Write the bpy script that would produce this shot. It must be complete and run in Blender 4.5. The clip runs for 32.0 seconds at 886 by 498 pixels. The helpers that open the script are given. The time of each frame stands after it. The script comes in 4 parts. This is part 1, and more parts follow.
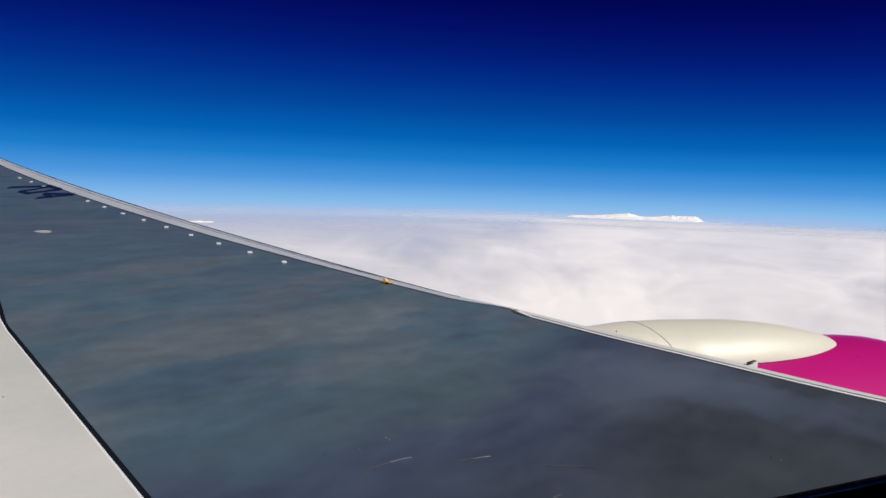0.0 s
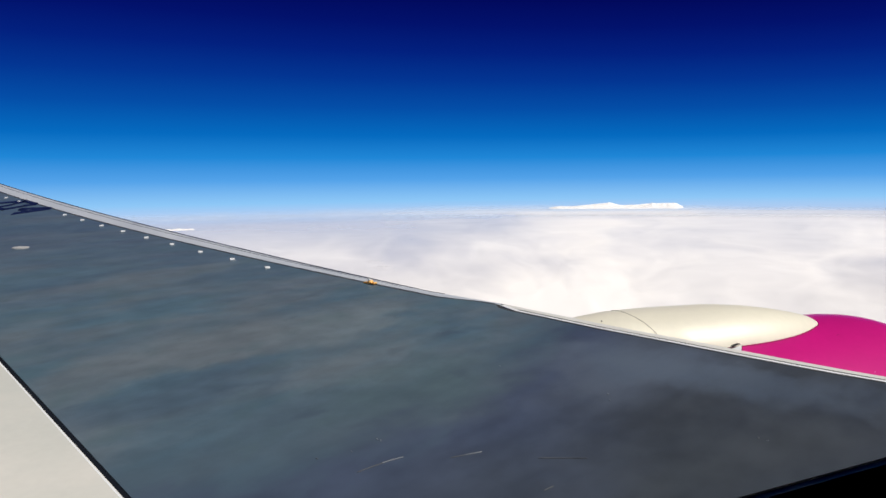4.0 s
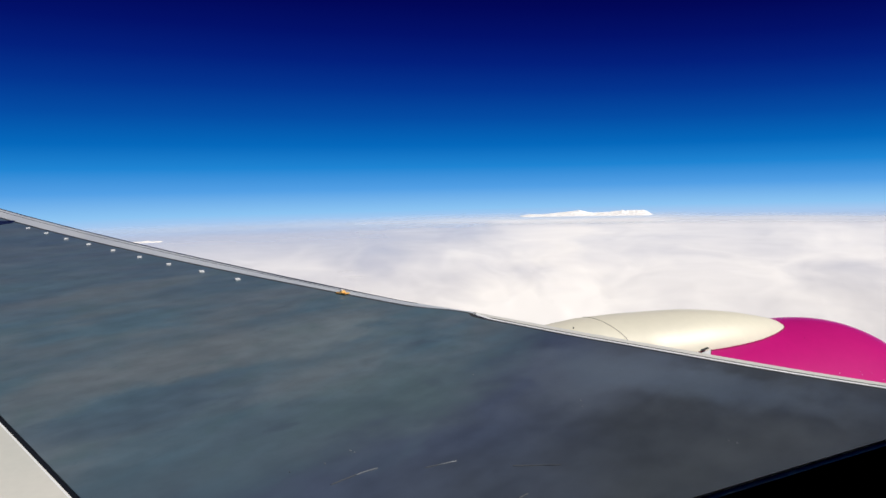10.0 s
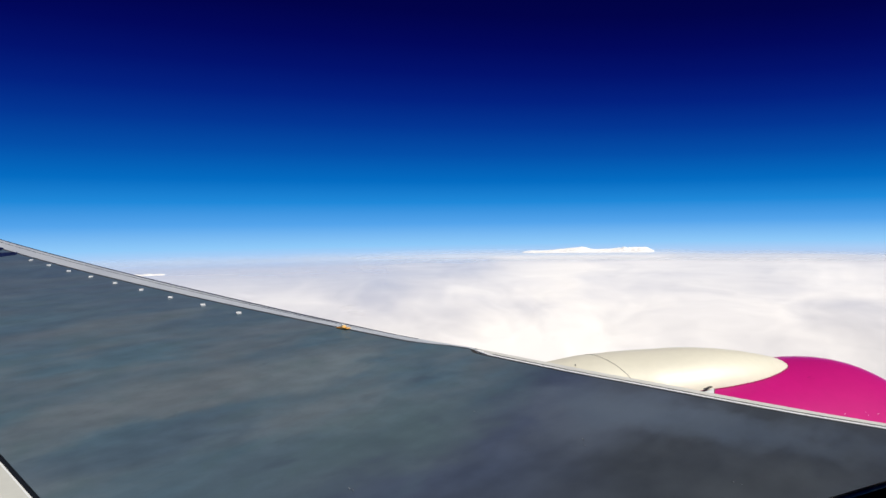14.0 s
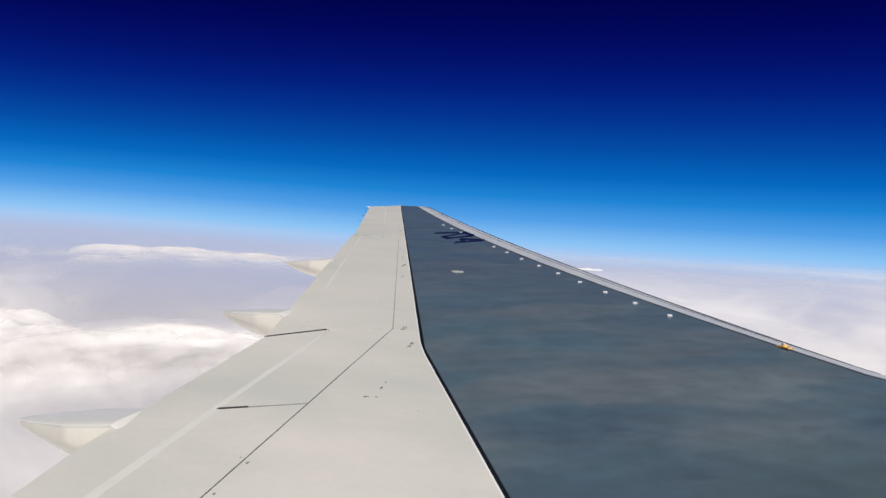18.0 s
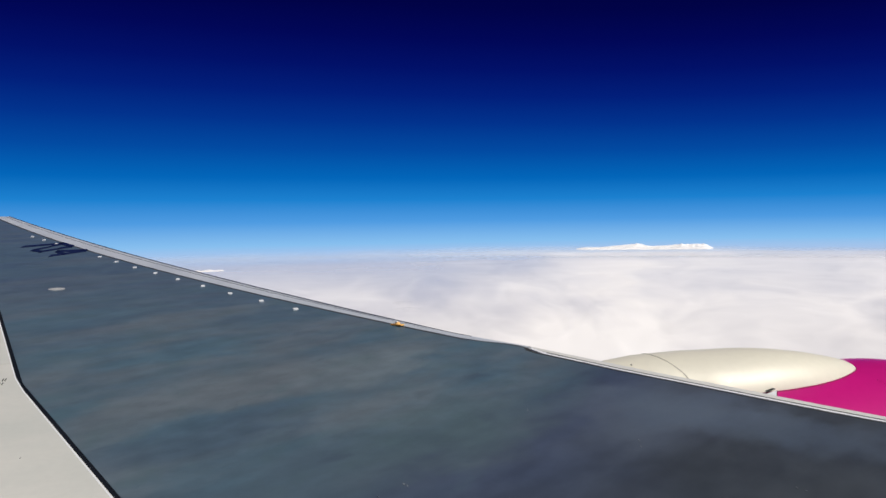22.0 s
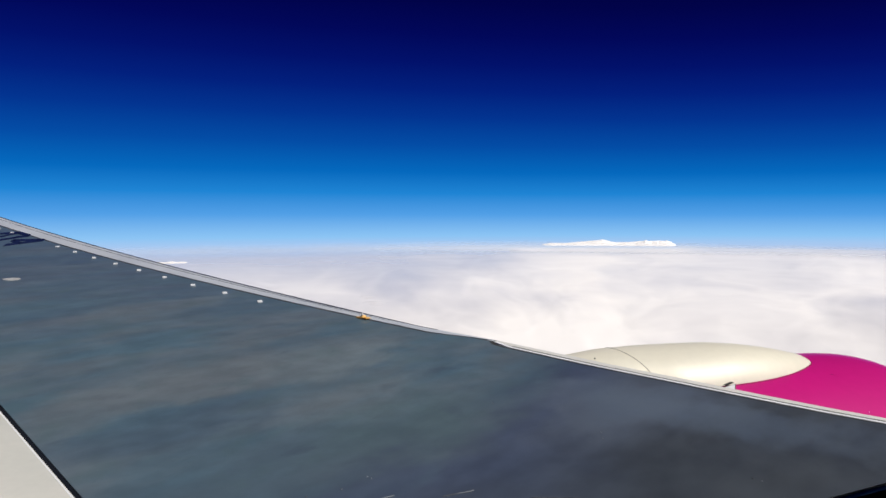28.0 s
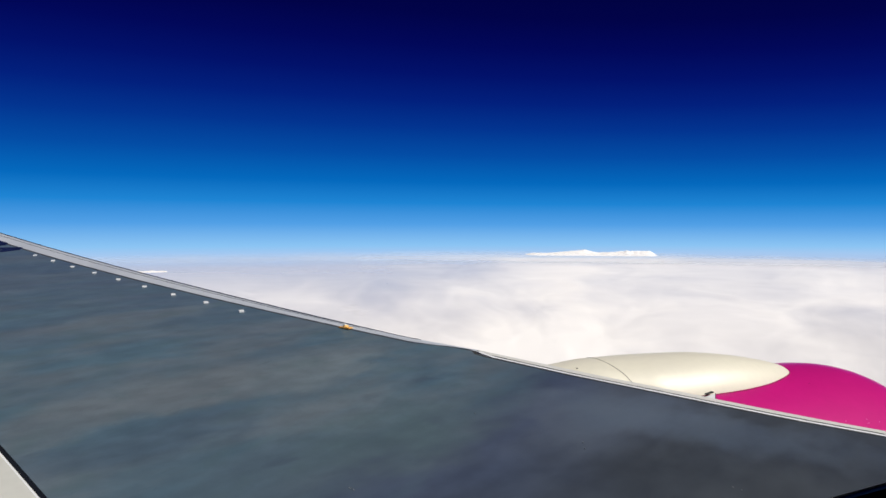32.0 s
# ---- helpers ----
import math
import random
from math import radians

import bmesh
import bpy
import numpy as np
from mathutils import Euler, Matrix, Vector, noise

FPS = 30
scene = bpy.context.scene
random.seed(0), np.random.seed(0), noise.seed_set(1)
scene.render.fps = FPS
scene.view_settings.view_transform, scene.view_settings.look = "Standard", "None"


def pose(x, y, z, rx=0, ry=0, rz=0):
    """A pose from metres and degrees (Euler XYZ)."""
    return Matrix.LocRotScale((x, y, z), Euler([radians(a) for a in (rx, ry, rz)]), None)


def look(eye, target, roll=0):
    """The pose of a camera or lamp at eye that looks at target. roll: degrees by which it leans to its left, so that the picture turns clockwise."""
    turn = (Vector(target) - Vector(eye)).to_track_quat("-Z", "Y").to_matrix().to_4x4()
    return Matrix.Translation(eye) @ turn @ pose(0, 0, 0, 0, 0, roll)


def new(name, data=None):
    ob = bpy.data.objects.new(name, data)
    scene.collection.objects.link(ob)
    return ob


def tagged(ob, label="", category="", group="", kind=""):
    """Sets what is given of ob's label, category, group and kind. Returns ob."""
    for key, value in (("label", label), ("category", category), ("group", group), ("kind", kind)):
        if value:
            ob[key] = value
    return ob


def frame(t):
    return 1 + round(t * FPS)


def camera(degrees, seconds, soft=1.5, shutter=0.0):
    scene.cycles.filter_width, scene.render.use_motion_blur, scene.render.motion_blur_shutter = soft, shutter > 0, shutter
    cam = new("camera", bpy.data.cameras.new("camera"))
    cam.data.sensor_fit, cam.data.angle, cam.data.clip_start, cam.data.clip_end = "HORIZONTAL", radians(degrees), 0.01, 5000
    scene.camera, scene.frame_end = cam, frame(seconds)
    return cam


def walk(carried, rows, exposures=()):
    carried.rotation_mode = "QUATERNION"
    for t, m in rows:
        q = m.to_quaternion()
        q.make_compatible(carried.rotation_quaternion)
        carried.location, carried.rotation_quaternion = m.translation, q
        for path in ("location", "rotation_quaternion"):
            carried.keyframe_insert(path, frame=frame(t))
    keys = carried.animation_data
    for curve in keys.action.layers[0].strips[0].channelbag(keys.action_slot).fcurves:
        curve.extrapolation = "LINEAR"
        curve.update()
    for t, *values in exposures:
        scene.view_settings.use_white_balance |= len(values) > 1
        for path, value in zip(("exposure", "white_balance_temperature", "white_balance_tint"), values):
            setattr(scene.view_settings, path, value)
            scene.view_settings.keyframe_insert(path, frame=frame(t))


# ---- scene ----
# The camera, held by hand, turns behind a cabin window of an airliner.
# x: towards the nose, y: out over the port wing, z: up.
ROWS = [
    (0.0, -0.0039, 0.0124, -0.0077, 85.09, -1.78, -19.84),
    (0.5, -0.0024, 0.0161, -0.0068, 82.67, -0.72, -21.14),
    (1.0, 0.0029, 0.0141, -0.0081, 83.02, -0.49, -20.86),
    (1.5, -0.0005, 0.0119, -0.0058, 84.24, 0.25, -20.86),
    (2.0, 0.0013, 0.0095, -0.0054, 84.87, 0.89, -21.44),
    (2.5, 0.0002, 0.0076, -0.0024, 84.66, 1.52, -21.83),
    (4.5, -0.0034, -0.0004, 0.0011, 84.94, 0.22, -21.60),
    (5.0, -0.0038, -0.0036, 0.0022, 85.09, -0.14, -23.00),
    (5.5, -0.0006, -0.0010, 0.0023, 85.05, -0.09, -23.50),
    (6.0, -0.0004, -0.0021, 0.0019, 85.15, 0.17, -23.63),
    (6.5, 0.0028, 0.0024, 0.0006, 83.54, -1.50, -22.05),
    (7.0, 0.0024, 0.0040, -0.0012, 84.59, -0.43, -21.91),
    (7.5, 0.0016, 0.0045, -0.0007, 84.57, 0.02, -21.53),
    (8.0, -0.0015, 0.0041, -0.0016, 84.55, -0.35, -21.35),
    (8.5, -0.0044, 0.0053, 0.0001, 86.15, -0.11, -21.04),
    (9.0, -0.0021, 0.0030, -0.0017, 86.56, 1.36, -21.86),
    (9.5, -0.0015, 0.0018, 0.0002, 86.62, 1.43, -22.69),
    (10.0, -0.0010, 0.0012, 0.0003, 85.56, 1.20, -23.73),
    (10.5, 0.0015, -0.0000, 0.0013, 85.17, 1.31, -24.17),
    (11.0, -0.0007, -0.0022, 0.0023, 85.08, 1.54, -24.49),
    (11.5, -0.0009, -0.0025, 0.0031, 85.28, 1.33, -24.79),
    (12.0, -0.0021, -0.0045, 0.0032, 85.56, 1.37, -25.24),
    (12.5, 0.0000, -0.0042, 0.0023, 85.75, 1.42, -25.23),
    (13.0, -0.0031, -0.0026, 0.0022, 85.95, 1.21, -25.17),
    (13.5, -0.0005, -0.0015, 0.0017, 88.49, 0.43, -25.17),
    (15.5, -0.0005, -0.0003, 0.0003, 87.50, 1.84, -11.86),
    (16.0, -0.0014, 0.0005, 0.0010, 89.13, -0.73, -5.06),
    (16.5, -0.0006, -0.0003, -0.0004, 88.94, -2.08, 9.05),
    (17.0, 0.0002, -0.0002, -0.0009, 87.75, -4.67, 17.81),
    (17.5, 0.0013, 0.0002, -0.0012, 86.94, -4.13, 16.28),
    (18.0, 0.0005, -0.0008, -0.0017, 87.86, -3.06, 11.38),
    (18.5, 0.0003, 0.0005, 0.0003, 87.92, 0.31, 5.47),
    (19.0, 0.0013, 0.0006, 0.0004, 86.55, -0.45, -7.77),
    (19.5, -0.0055, 0.0003, 0.0020, 87.93, -0.03, -9.88),
    (20.0, -0.0059, -0.0072, 0.0006, 88.86, 0.31, -14.07),
    (20.5, -0.0037, -0.0032, 0.0028, 87.54, 0.58, -15.47),
    (21.0, -0.0029, -0.0023, 0.0060, 88.37, -0.28, -16.79),
    (21.5, -0.0039, -0.0012, 0.0060, 88.95, 0.13, -17.90),
    (22.0, -0.0081, -0.0053, 0.0075, 88.26, 0.82, -19.21),
    (22.5, -0.0104, -0.0086, 0.0037, 87.16, 1.92, -21.34),
    (23.0, -0.0073, -0.0028, 0.0021, 85.15, 2.54, -20.37),
    (23.5, -0.0069, -0.0032, 0.0033, 88.25, 0.45, -21.91),
    (24.0, -0.0067, -0.0050, 0.0039, 88.32, 0.29, -22.00),
    (24.5, -0.0032, -0.0038, 0.0026, 87.63, 0.21, -22.25),
    (25.0, -0.0014, -0.0030, 0.0017, 87.13, 0.39, -21.98),
    (25.5, 0.0020, -0.0012, -0.0003, 87.04, 0.72, -21.63),
    (27.5, 0.0011, -0.0017, -0.0019, 88.07, 0.42, -21.81),
    (28.0, -0.0047, -0.0029, 0.0013, 87.76, 0.10, -21.89),
    (28.5, -0.0073, -0.0067, 0.0027, 88.07, -0.01, -22.43),
    (29.0, -0.0072, -0.0073, 0.0038, 88.18, 0.04, -22.94),
    (29.5, -0.0075, -0.0121, 0.0044, 88.41, -0.57, -23.95),
    (30.0, -0.0077, -0.0133, 0.0056, 88.50, -0.66, -24.55),
    (30.5, -0.0022, -0.0134, 0.0019, 88.31, -0.13, -24.18),
    (31.0, -0.0048, -0.0088, 0.0051, 88.13, -0.22, -23.78),
    (31.5, -0.0052, -0.0080, 0.0024, 88.46, -0.13, -23.58),
    (32.0, -0.0091, -0.0077, 0.0036, 88.55, -0.10, -23.31),
]
cam = camera(64.9, 32.0, soft=1.5)
walk(cam, [(t, pose(x, y, z, rx, ry, rz)) for t, x, y, z, rx, ry, rz in ROWS],
     [(0, -0.22, 6350, 13), (0.5, 0.05, 6480, 10), (1, 0.06, 6500, 10), (1.6, 0.03, 6500, 10), (2, 0.02, 6500, 10), (7, -0.01, 6500, 10), (8, -0.04, 6500, 10), (9, -0.15, 6440, 9), (10, -0.06, 6500, 10), (11, 0.08, 6550, 10), (12, 0.04, 6500, 11), (13, 0, 6500, 9), (15.5, 0.1, 6470, 11), (16.2, 0.1, 6440, 12), (16.8, -0.33, 6400, 12), (17.3, -0.33, 6400, 12), (18, -0.05, 6430, 12), (18.6, 0.05, 6460, 13), (19, 0.1, 6480, 13), (20, -0.06, 6440, 12), (21, -0.15, 6400, 11), (22.3, -0.12, 6400, 11), (23, 0.07, 6460, 8), (23.6, -0.01, 6440, 9), (24, 0.01, 6440, 9), (25, -0.02, 6440, 9), (28, -0.05, 6460, 11), (32, -0.05, 6480, 10)])

# ---- world and sun ----
SUN_EL, SUN_AZ = 53.0, 138.0          # degrees; azimuth from straight outboard towards the nose
world = bpy.data.worlds.new("sky")
scene.world = world
world.use_nodes = True
wn, wl = world.node_tree.nodes, world.node_tree.links
wn.clear()
out = wn.new("ShaderNodeOutputWorld")
back = wn.new("ShaderNodeBackground")
sky = wn.new("ShaderNodeTexSky")
sky.sky_type, sky.sun_disc = "NISHITA", False
sky.sun_elevation, sky.sun_rotation = radians(SUN_EL), radians(SUN_AZ)
sky.altitude, sky.air_density, sky.dust_density, sky.ozone_density = 10500, 1.0, 0.4, 2.0
dim = wn.new("ShaderNodeMix")
dim.data_type, dim.blend_type = "RGBA", "MIX"
dim.inputs[0].default_value = 0.001
coord = wn.new("ShaderNodeTexCoord")
split = wn.new("ShaderNodeSeparateXYZ")
span = wn.new("ShaderNodeMapRange")
span.inputs[1].default_value, span.inputs[2].default_value = -0.3, 0.4
ramp = wn.new("ShaderNodeValToRGB")
stops = [(-15.0, (0.54, 0.51, 0.53)), (-9.0, (0.50, 0.49, 0.56)), (-6.0, (0.44, 0.47, 0.62)), (-3.0, (0.47, 0.535, 0.72)), (-1.9, (0.40, 0.60, 0.89)), (-1.2, (0.27, 0.57, 0.92)), (0.6, (0.085, 0.36, 0.81)), (2.4, (0.012, 0.237, 0.67)),
         (4.2, (0.0, 0.143, 0.52)), (6.5, (0.0, 0.074, 0.385)), (8.8, (0.0, 0.034, 0.285)), (11.0, (0.0, 0.0135, 0.208)), (13.2, (0.0, 0.005, 0.148)), (15.5, (0.0, 0.0016, 0.102)), (18.0, (0.0, 0.0003, 0.066)), (23.5, (0.0, 0.0, 0.036))]
els = ramp.color_ramp.elements
els.remove(els[1])
for i, (deg, col) in enumerate(stops):
    at = (math.sin(radians(deg)) + 0.3) / 0.7
    if i == 0:
        els[0].position = at
    e = els[0] if i == 0 else els.new(at)
    e.color = (*col, 1)
wl.new(coord.outputs["Generated"], split.inputs[0])
square = wn.new("ShaderNodeMath")
square.operation = "MULTIPLY"
wl.new(split.outputs[0], square.inputs[0])
wl.new(split.outputs[0], square.inputs[1])
gain = wn.new("ShaderNodeMath")
gain.operation, gain.inputs[1].default_value, gain.inputs[2].default_value = "MULTIPLY_ADD", 0.30, 1.0
wl.new(square.outputs[0], gain.inputs[0])
height = wn.new("ShaderNodeMath")
height.operation = "MULTIPLY"
wl.new(split.outputs[2], height.inputs[0])
wl.new(gain.outputs[0], height.inputs[1])
haze = wn.new("ShaderNodeMapRange")
haze.interpolation_type = "SMOOTHSTEP"
haze.inputs[1].default_value, haze.inputs[2].default_value, haze.inputs[3].default_value, haze.inputs[4].default_value = -0.9, -0.1, -0.020, 0.0
wl.new(split.outputs[0], haze.inputs[0])
hazed = wn.new("ShaderNodeMath")
hazed.operation = "ADD"
wl.new(height.outputs[0], hazed.inputs[0])
low = wn.new("ShaderNodeMapRange")
low.inputs[1].default_value, low.inputs[2].default_value, low.inputs[3].default_value, low.inputs[4].default_value = 0.02, 0.16, 1.0, 0.0
wl.new(split.outputs[2], low.inputs[0])
near = wn.new("ShaderNodeMath")
near.operation = "MULTIPLY"
wl.new(haze.outputs[0], near.inputs[0])
wl.new(low.outputs[0], near.inputs[1])
wl.new(near.outputs[0], hazed.inputs[1])
wl.new(hazed.outputs[0], span.inputs[0])
wl.new(span.outputs[0], ramp.inputs[0])
wl.new(ramp.outputs[0], dim.inputs[6])
wl.new(sky.outputs[0], dim.inputs[7])
wl.new(dim.outputs[2], back.inputs[0])
wl.new(back.outputs[0], out.inputs[0])
back.inputs[1].default_value = 1.0

sun = new("sun", bpy.data.lights.new("sun", "SUN"))
sun.data.energy, sun.data.angle, sun.data.color = 4.25, radians(0.6), (1.0, 0.96, 0.90)
ce = math.cos(radians(SUN_EL))
sun.matrix_world = look((0, 0, 60), Vector((0, 0, 60)) - Vector((ce * math.sin(radians(SUN_AZ)), ce * math.cos(radians(SUN_AZ)), math.sin(radians(SUN_EL)))))


# ---- materials ----
def material(name, col, col2=None, rough=0.5, metal=0.0, scale=(1, 1, 1), detail=6.0, fine=40.0, bump=0.0, spread=(0.35, 0.7), coat=0.0, spec=0.5, slant=0.0):
    """Paint with blotches at one scale and fine dirt at another, in object space."""
    m = bpy.data.materials.new(name)
    m.use_nodes = True
    n, l = m.node_tree.nodes, m.node_tree.links
    p = n["Principled BSDF"]
    p.inputs["Metallic"].default_value = metal
    p.inputs["Roughness"].default_value = rough
    p.inputs["Coat Weight"].default_value = coat
    p.inputs["Specular IOR Level"].default_value = spec
    tc, mp = n.new("ShaderNodeTexCoord"), n.new("ShaderNodeMapping")
    mp.vector_type = "TEXTURE"
    mp.inputs["Scale"].default_value = [1 / v for v in scale]
    mp.inputs["Rotation"].default_value = (0, 0, radians(slant))
    l.new(tc.outputs["Object"], mp.inputs["Vector"])
    a, b = n.new("ShaderNodeTexNoise"), n.new("ShaderNodeTexNoise")
    a.inputs["Scale"].default_value, a.inputs["Detail"].default_value, a.inputs["Roughness"].default_value = 1.0, detail, 0.6
    b.inputs["Scale"].default_value, b.inputs["Detail"].default_value = fine, 3.0
    l.new(mp.outputs[0], a.inputs["Vector"])
    l.new(tc.outputs["Object"], b.inputs["Vector"])
    r = n.new("ShaderNodeMapRange")
    r.inputs[1].default_value, r.inputs[2].default_value = spread
    l.new(a.outputs[0], r.inputs[0])
    mix = n.new("ShaderNodeMix")
    mix.data_type = "RGBA"
    mix.inputs[6].default_value, mix.inputs[7].default_value = (*col, 1), (*(col2 or col), 1)
    l.new(r.outputs[0], mix.inputs[0])
    grain = n.new("ShaderNodeMix")
    grain.data_type, grain.blend_type = "RGBA", "MULTIPLY"
    g = n.new("ShaderNodeMapRange")
    g.inputs[1].default_value, g.inputs[2].default_value, g.inputs[3].default_value, g.inputs[4].default_value = 0.3, 0.7, 0.975, 1.012
    l.new(b.outputs[0], g.inputs[0])
    grain.inputs[0].default_value = 1.0
    l.new(mix.outputs[2], grain.inputs[6])
    l.new(g.outputs[0], grain.inputs[7])
    l.new(grain.outputs[2], p.inputs["Base Color"])
    rr = n.new("ShaderNodeMapRange")
    rr.inputs[3].default_value, rr.inputs[4].default_value = max(rough - 0.08, 0.02), min(rough + 0.10, 1)
    l.new(a.outputs[0], rr.inputs[0])
    l.new(rr.outputs[0], p.inputs["Roughness"])
    if bump:
        bp = n.new("ShaderNodeBump")
        bp.inputs["Strength"].default_value, bp.inputs["Distance"].default_value = bump, 0.004
        l.new(a.outputs[0], bp.inputs["Height"])
        l.new(bp.outputs[0], p.inputs["Normal"])
    return m


def dark_coating():
    """Weathered coating: streaked teal and brown patches, feathered specks, bluer towards the tip, and a broad darker
    area, partly painted-in shading, on the inboard front.
    """
    m = bpy.data.materials.new("dark_wing_coating")
    m.use_nodes = True
    n, l = m.node_tree.nodes, m.node_tree.links
    p = n["Principled BSDF"]
    p.inputs["Specular IOR Level"].default_value, p.inputs["Coat Weight"].default_value = 0.5, 0.10
    tc, sep = n.new("ShaderNodeTexCoord"), n.new("ShaderNodeSeparateXYZ")
    l.new(tc.outputs["Object"], sep.inputs[0])

    def noise_at(scale, detail, rough=0.6, turn=28, shift_by=(0, 0, 0)):
        mp, t = n.new("ShaderNodeMapping"), n.new("ShaderNodeTexNoise")
        mp.vector_type = "TEXTURE"
        mp.inputs["Location"].default_value = shift_by
        mp.inputs["Scale"].default_value = [1 / v for v in scale]
        mp.inputs["Rotation"].default_value = (0, 0, radians(turn))
        t.inputs["Scale"].default_value, t.inputs["Detail"].default_value, t.inputs["Roughness"].default_value = 1.0, detail, rough
        l.new(tc.outputs["Object"], mp.inputs["Vector"])
        l.new(mp.outputs[0], t.inputs["Vector"])
        return t

    def remap(value, a, b, c, d):
        r = n.new("ShaderNodeMapRange")
        r.interpolation_type = "SMOOTHSTEP"
        for i, v in enumerate((a, b, c, d)):
            r.inputs[i + 1].default_value = v
        l.new(value, r.inputs[0])
        return r.outputs[0]

    def blend(col, other, fac, mode="MIX"):
        x = n.new("ShaderNodeMix")
        x.data_type, x.blend_type = "RGBA", mode
        for socket, v in ((x.inputs[0], fac), (x.inputs[6], col), (x.inputs[7], other)):
            if isinstance(v, (int, float)):
                socket.default_value = v
            elif isinstance(v, tuple):
                socket.default_value = (*v, 1)
            else:
                l.new(v, socket)
        return x.outputs[2]

    def add(a, b, gain=1.0):
        x = n.new("ShaderNodeMath")
        x.operation, x.inputs[1].default_value = "MULTIPLY_ADD", gain
        l.new(a, x.inputs[0])
        l.new(b, x.inputs[2])
        return x.outputs[0]

    # ragged coordinates for the larger patches
    wobble, less, ragged = noise_at((1.6, 2.8, 1), 5.0, 0.62), n.new("ShaderNodeVectorMath"), n.new("ShaderNodeVectorMath")
    less.operation, less.inputs[1].default_value = "SUBTRACT", (0.5, 0.5, 0.5)
    ragged.operation, ragged.inputs[1].default_value = "MULTIPLY_ADD", (1.1, 0.75, 0.0)
    l.new(wobble.outputs["Color"], less.inputs[0])
    l.new(less.outputs[0], ragged.inputs[0])
    l.new(tc.outputs["Object"], ragged.inputs[2])

    def patch(x, y, a, b, strength, turn=28):
        mp, g = n.new("ShaderNodeMapping"), n.new("ShaderNodeTexGradient")
        mp.vector_type, g.gradient_type = "TEXTURE", "SPHERICAL"
        mp.inputs["Location"].default_value = (x, y, 0)
        mp.inputs["Rotation"].default_value = (0, 0, radians(turn))
        mp.inputs["Scale"].default_value = (a, b, 1000)
        l.new(ragged.outputs[0], mp.inputs["Vector"])
        l.new(mp.outputs[0], g.inputs["Vector"])
        return remap(g.outputs["Fac"], 0.0, 0.75, 0.0, strength)

    teal, brown, grey, green = (0.062, 0.122, 0.164), (0.122, 0.147, 0.163), (0.077, 0.116, 0.146), (0.076, 0.123, 0.134)
    col = blend(teal, brown, remap(noise_at((0.55, 1.5, 1), 5.0).outputs[0], 0.33, 0.68, 0.0, 1.0))
    col = blend(col, grey, 0.30)
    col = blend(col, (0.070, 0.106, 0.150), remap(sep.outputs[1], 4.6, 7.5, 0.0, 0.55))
    for x, y, a, b, turn, tint, strength in ((-0.15, 4.80, 1.00, 0.34, 28, teal, 0.75), (0.05, 3.90, 1.20, 0.42, 24, brown, 0.80), (-0.45, 3.15, 0.34, 0.70, 20, brown, 0.60),
                                             (-0.02, 3.42, 0.62, 0.30, 30, teal, 0.65), (0.48, 2.86, 0.75, 0.42, 26, grey, 0.70), (0.95, 4.28, 1.05, 0.42, 30, brown, 0.70),
                                             (1.12, 3.05, 0.75, 0.45, 30, green, 0.80), (-0.9, 6.0, 1.3, 0.5, 28, teal, 0.5), (-0.2, 5.75, 1.1, 0.35, 28, brown, 0.5),
                                             # these two put a view-dependent sky reflection into the colour: dimmer
                                             # root, paler middle
                                             (0.0, 3.30, 0.95, 0.36, 26, (0.060, 0.092, 0.126), 0.75), (0.95, 4.15, 0.75, 0.34, 30, (0.128, 0.164, 0.184), 0.75)):
        col = blend(col, tint, patch(x, y, a, b, strength, turn))
    col = blend(col, remap(noise_at((2.0, 5.2, 1), 7.0, 0.66).outputs[0], 0.30, 0.70, 0.93, 1.07), 1.0, "MULTIPLY")
    col = blend(col, remap(noise_at((5.0, 11.0, 1), 4.0, 0.6, 34, (3, 1, 0)).outputs[0], 0.58, 0.74, 1.0, 0.86), 1.0, "MULTIPLY")
    # finer mottling: rounder blotches, some greenish, some dark and speckled
    col = blend(col, remap(noise_at((5.5, 7.5, 1), 6.0, 0.7, 12, (1, 4, 0)).outputs[0], 0.30, 0.70, 0.89, 1.11), 1.0, "MULTIPLY")
    col = blend(col, green, remap(noise_at((3.0, 4.6, 1), 5.0, 0.65, 50, (5, 2, 0)).outputs[0], 0.50, 0.72, 0.0, 0.45))
    col = blend(col, (0.052, 0.090, 0.120), remap(noise_at((8.0, 12.0, 1), 5.0, 0.7, 60, (2, 7, 0)).outputs[0], 0.60, 0.74, 0.0, 0.50))
    for x, y, a, b in ((1.60, 3.86, 0.17, 0.09), (1.90, 3.48, 0.20, 0.09), (1.37, 3.24, 0.16, 0.10), (0.74, 2.71, 0.08, 0.13), (0.58, 2.92, 0.11, 0.07), (1.66, 3.05, 0.12, 0.16)):
        col = blend(col, (0.050, 0.070, 0.100), patch(x, y, a, b, 0.45, 40))
    # darker tone forward of a slanting, ragged line
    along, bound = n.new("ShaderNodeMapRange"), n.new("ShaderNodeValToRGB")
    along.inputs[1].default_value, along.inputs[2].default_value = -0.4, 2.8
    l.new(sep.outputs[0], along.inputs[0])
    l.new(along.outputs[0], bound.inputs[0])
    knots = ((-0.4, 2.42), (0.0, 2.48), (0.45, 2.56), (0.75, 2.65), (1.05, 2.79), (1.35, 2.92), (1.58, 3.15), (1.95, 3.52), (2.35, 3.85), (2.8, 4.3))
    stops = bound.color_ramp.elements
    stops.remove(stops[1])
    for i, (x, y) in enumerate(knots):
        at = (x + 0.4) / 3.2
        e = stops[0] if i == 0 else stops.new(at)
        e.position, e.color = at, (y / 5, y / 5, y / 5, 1)
